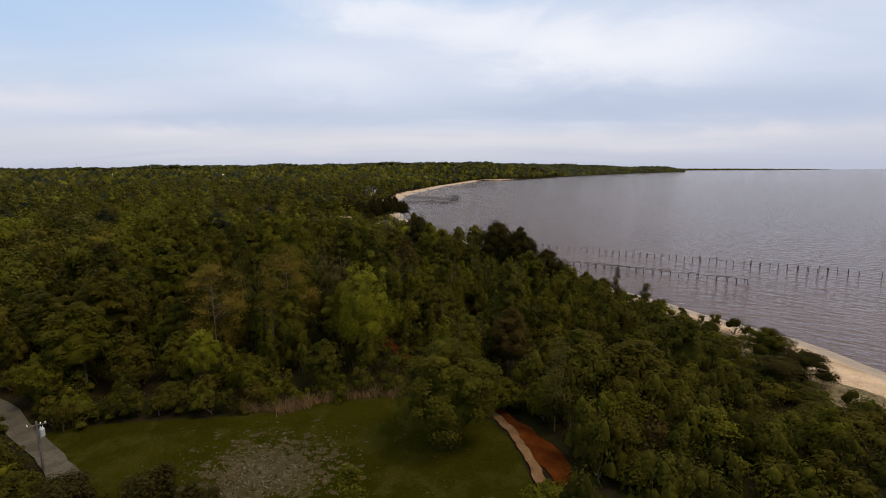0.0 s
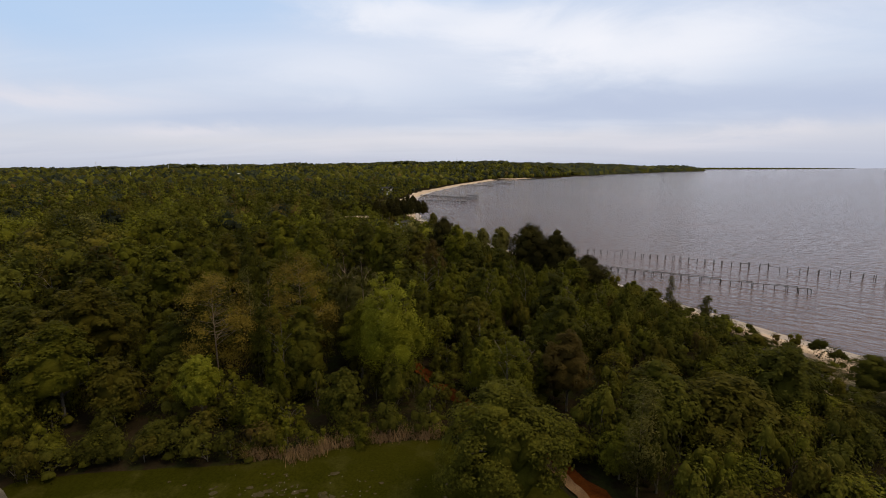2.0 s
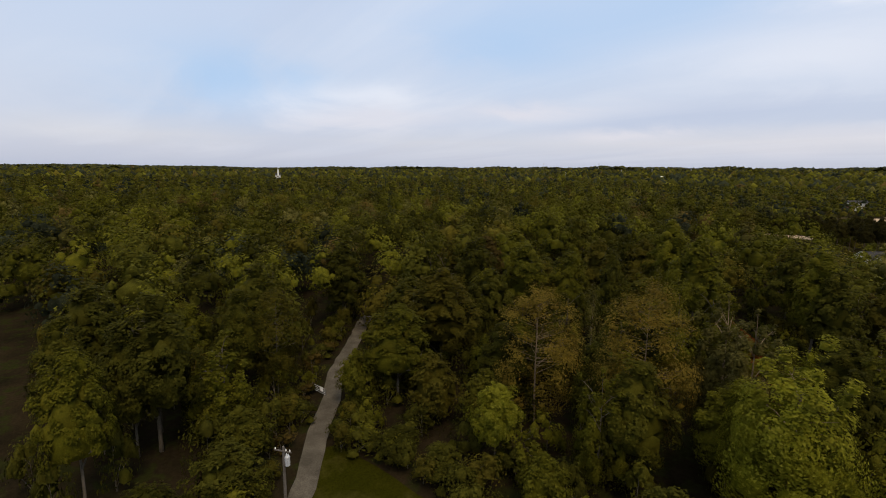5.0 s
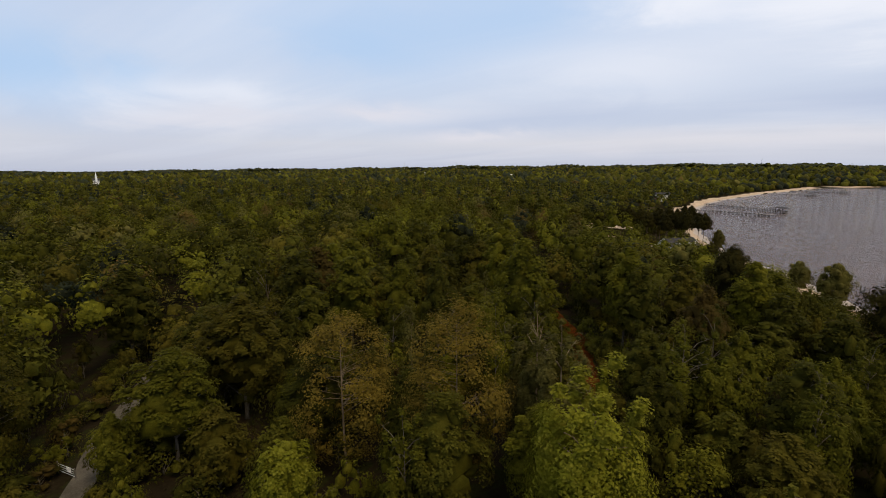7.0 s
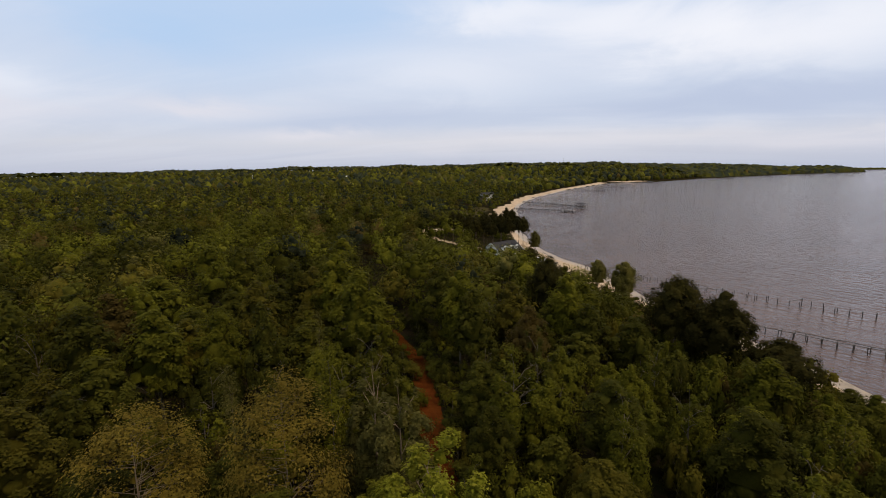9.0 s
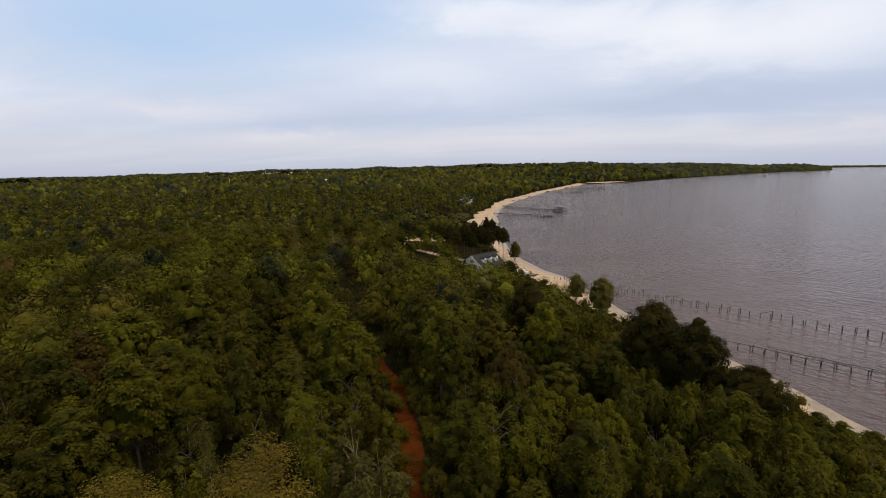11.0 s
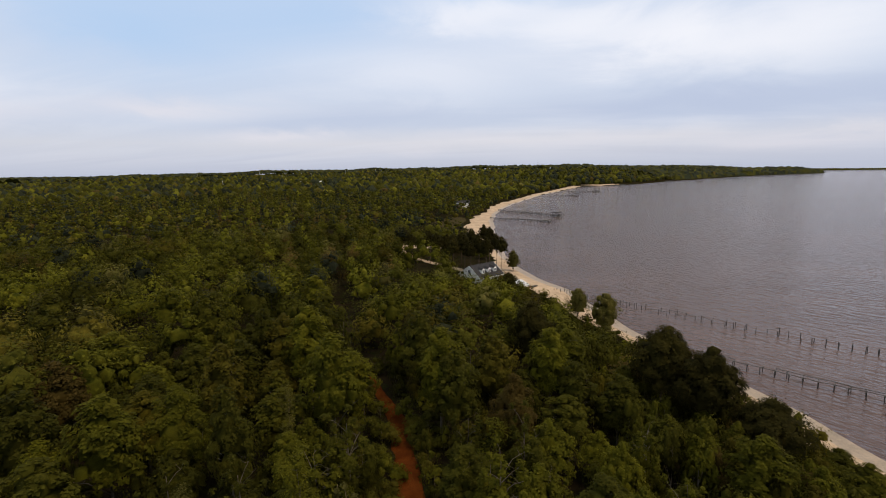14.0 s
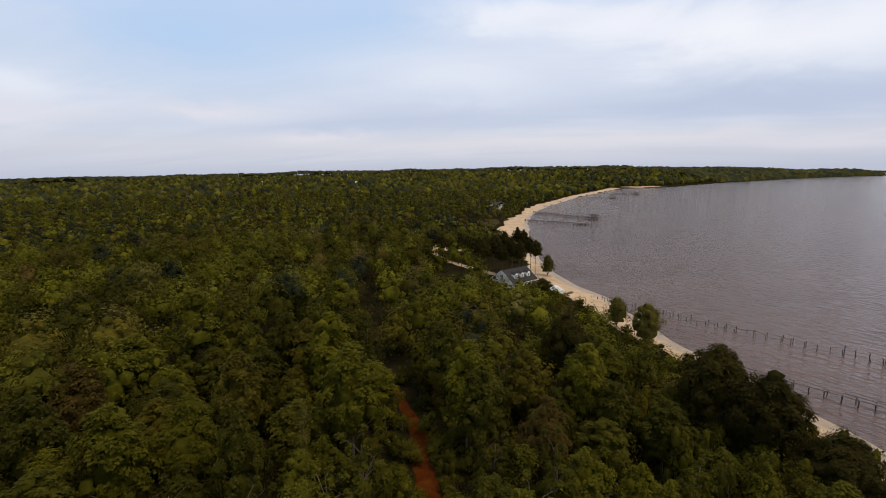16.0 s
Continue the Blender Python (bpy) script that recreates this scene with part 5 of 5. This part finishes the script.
utility_pole(-50.2, 53.8, 9.9)


def field_gate(x, y, turn):
    z = float(ground_z(x, y)) + 0.02
    root = thing("gate", pose(x, y, z, 0, 0, turn), "tubular steel gate standing open with a white sign", "gate")
    for q in (0.0, 3.4):
        bm = bmesh.new()
        tube(bm, [(q, 0, -0.5), (q, 0, 1.45)], [0.07, 0.07], 8)
        part("gate_post", bm, M_WOOD, root)
    for k in range(4):
        bm = bmesh.new()
        tube(bm, [(0.1, 0, 0.35 + 0.29 * k), (3.3, 0, 0.35 + 0.29 * k)], [0.028, 0.028], 6)
        part("rail", bm, M_METAL, root)
    bm = bmesh.new()
    box(bm, 1.9, 2.7, -0.06, -0.035, 0.65, 1.35)
    part("sign", bm, M_WHITE, root, "white blank sign board")
    bm = bmesh.new()
    box(bm, 0.2, 0.75, -0.06, -0.035, 0.5, 0.9)
    part("sign", bm, M_CLAYSAND, root, "small tan sign board")


field_gate(-72.6, 67.4, 10)

# ---- dry reeds, stones on the bare patch, dune grass ----


def blades(name, spots, rg, per, tall, spread, mat, label, category):
    pos = np.repeat(np.array(spots), per, 0)
    n = len(pos)
    pos = pos + rg.normal(0, spread, (n, 2))
    z = ground_z(pos[:, 0], pos[:, 1])
    foot = np.stack([pos[:, 0], pos[:, 1], z], 1)
    a = rg.random(n) * 2 * math.pi
    w = np.stack([np.cos(a), np.sin(a), np.zeros(n)], 1) * 0.035 * (tall / 1.5)
    h = tall * (0.6 + 0.7 * rg.random(n))
    tip = foot + np.stack([rg.normal(0, 0.28, n) * h, rg.normal(0, 0.28, n) * h, h], 1)
    co = np.stack([foot - w, foot + w, tip], 1).reshape(-1, 3)
    me = quick_mesh(name, co, np.arange(n * 3).reshape(-1, 3))
    return tagged(mesh_object(name, me, mat), label, category, "", "stuff")


rg = np.random.default_rng(91)
edge = [p for p in line_points([(-31, 68.2), (-24.5, 68.2), (-18.5, 71.2), (-12, 72.6), (-7, 73.4)], 0.45)]
blades("dry_reeds", [p + rg.normal(0, 0.5, 2) for p in edge for _ in range(2) if rg.random() < 0.7], rg, 22, 1.8, 0.35, M_REED, "tall dry tan reeds along the lawn's edge", "reeds")
spots = []
for y in np.arange(58, 198, 1.1):
    s = float(shore(y))
    for _ in range(3 if y > 100 else 8):
        spots.append((s - rg.uniform(7, 14) - (rg.uniform(2, 14) if y < 100 else 0), y + rg.normal(0, 0.5)))
blades("dune_grass", spots, rg, 22, 0.7, 0.5, M_REED, "dry dune grass at the top of the beach", "grass")


def stones():
    rg = np.random.default_rng(95)
    co, faces = [], []
    for _ in range(1500):
        x, y = rg.normal(-22.5, 4.6), rg.normal(53.0, 3.8)
        if not in_polygon(x, y, LAWN):
            continue
        z = float(ground_z(x, y)) + 0.17
        s = rg.uniform(0.03, 0.10)
        k = len(co)
        a0 = rg.random() * 6
        for q in range(5):
            a = a0 + q * 2 * math.pi / 5
            co.append((x + s * math.cos(a) * rg.uniform(0.7, 1.2), y + s * math.sin(a) * rg.uniform(0.7, 1.2), z - 0.03))
        co.append((x, y, z + s * 0.4))
        faces += [(k + q, k + (q + 1) % 5, k + 5) for q in range(5)]
    tagged(mesh_object("loose_stones", quick_mesh("loose_stones", co, faces), M_STONE), "pale loose stones on the bare patch", "stones", "", "stuff")


stones()

# ---- far things over the woods ----


def far_building(name, bearing, reach, w, d, top, mat, roof, label, turn=0.0):
    b_ = radians(bearing)
    x, y = reach * math.sin(b_) - 8, reach * math.cos(b_) + 62
    z = float(ground_z(x, y))
    root = thing(name, pose(x, y, z, 0, 0, turn - bearing), label, "building")
    h = top - z
    bm = bmesh.new()
    box(bm, -w / 2, w / 2, -d / 2, d / 2, -1, h)
    part("wall", bm, mat, root)
    bm = bmesh.new()
    v = [bm.verts.new(p) for p in ((-w / 2 - 0.6, -d / 2 - 0.6, h), (w / 2 + 0.6, -d / 2 - 0.6, h), (w / 2 + 0.6, d / 2 + 0.6, h), (-w / 2 - 0.6, d / 2 + 0.6, h), (-w / 2 - 0.6, 0, h + d * 0.24), (w / 2 + 0.6, 0, h + d * 0.24))]
    for f in ((0, 1, 5, 4), (2, 3, 4, 5), (1, 2, 5), (3, 0, 4), (3, 2, 1, 0)):
        bm.faces.new([v[i] for i in f])
    part("roof", bm, roof, root)
    n = max(2, int(w / 4))
    for k in range(n):
        q = -w / 2 + (k + 0.5) * w / n
        bm = bmesh.new()
        box(bm, q - 0.7, q + 0.7, -d / 2 - 0.05, -d / 2 - 0.01, h - 2.6, h - 1.1)
        part("window", bm, M_GLASS, root)


def mast(bearing, reach, top, label, wide=0.9):
    b_ = radians(bearing)
    x, y = reach * math.sin(b_) - 8, reach * math.cos(b_) + 62
    z = float(ground_z(x, y))
    root = thing("mast", pose(x, y, z), label, "mast")
    bm = bmesh.new()
    tube(bm, [(0, 0, -1), (0, 0, (top - z) * 0.7), (0, 0, top - z)], [wide, wide * 0.7, wide * 0.45], 6)
    part("shaft", bm, M_METAL, root)
    bm = bmesh.new()
    for s in (0, 120, 240):
        box(bm, -0.4 * wide, 0.4 * wide, wide, wide * 1.8, top - z - 5 * wide, top - z - 2 * wide, pose(0, 0, 0, 0, 0, s))
    part("antenna", bm, M_WHITE, root)


far_building("far_house", -8.6, 624, 16, 10, 11.0, M_SIDING, M_SHINGLE, "dark-roofed house among trees near the shore", 20)
far_building("far_house", -9.2, 606, 9, 7, 8.5, M_RED_ROOF, M_SHINGLE, "small brown outbuilding among trees near the shore", -15)
far_building("white_building", -25.3, 1308, 8, 8, 28.0, M_WHITE, M_WHITE, "white building showing over the woods", 10)
far_building("white_building", -27.6, 1340, 11, 7, 27.2, M_WHITE, M_METAL, "long white building showing over the woods", 0)
far_building("church", -70.1, 905, 8, 14, 24.0, M_WHITE, M_SHINGLE, "white church among the woods", 0)


def steeple(bearing, reach, top):
    b_ = radians(bearing)
    x, y = reach * math.sin(b_) - 8, reach * math.cos(b_) + 62
    z = float(ground_z(x, y))
    root = thing("steeple", pose(x, y, z), "white pointed church steeple above the trees", "steeple")
    bm = bmesh.new()
    box(bm, -1.1, 1.1, -1.1, 1.1, 0, top - z - 7)
    part("tower", bm, M_WHITE, root)
    bm = bmesh.new()
    tube(bm, [(0, 0, top - z - 7), (0, 0, top - z)], [1.25, 0.06], 8)
    part("spire", bm, M_WHITE, root)


steeple(-70.1, 888, 37.2)
for bearing, reach, top, wide in ((-32.0, 1900, 73, 0.8), (-38.2, 1900, 69, 0.7), (0.2, 2250, 89, 0.6), (7.1, 2300, 70, 0.5), (-29.6, 1500, 46, 0.6), (-22.5, 1750, 58, 0.5), (-19.0, 1800, 60, 0.5), (-35.8, 1300, 36, 0.6), (-26.4, 1600, 50, 0.5)):
    mast(bearing, reach, top, "slender pale communication mast above the woods", wide)


def far_shore():
    """A thin low coast at the end of the bay."""
    co, faces = [], []
    n = 90
    rg = np.random.default_rng(97)
    for k in range(n + 1):
        b_ = radians(26 + 13 * k / n)
        h = 14 * (1 - k / n) ** 0.7 + rg.uniform(0, 3)
        for reach, z in ((4640, -2), (4655, h), (4700, h * 0.9), (4720, -2)):
            co.append((reach * math.sin(b_), reach * math.cos(b_), z))
    for k in range(n):
        for q in range(3):
            a = k * 4 + q
            faces.append((a, a + 1, a + 5, a + 4))
    tagged(mesh_object("far_shore", quick_mesh("far_shore", co, faces), M_LEAF["oak"]), "thin dark wooded coast at the end of the bay", "coast", "", "structure")


far_shore()
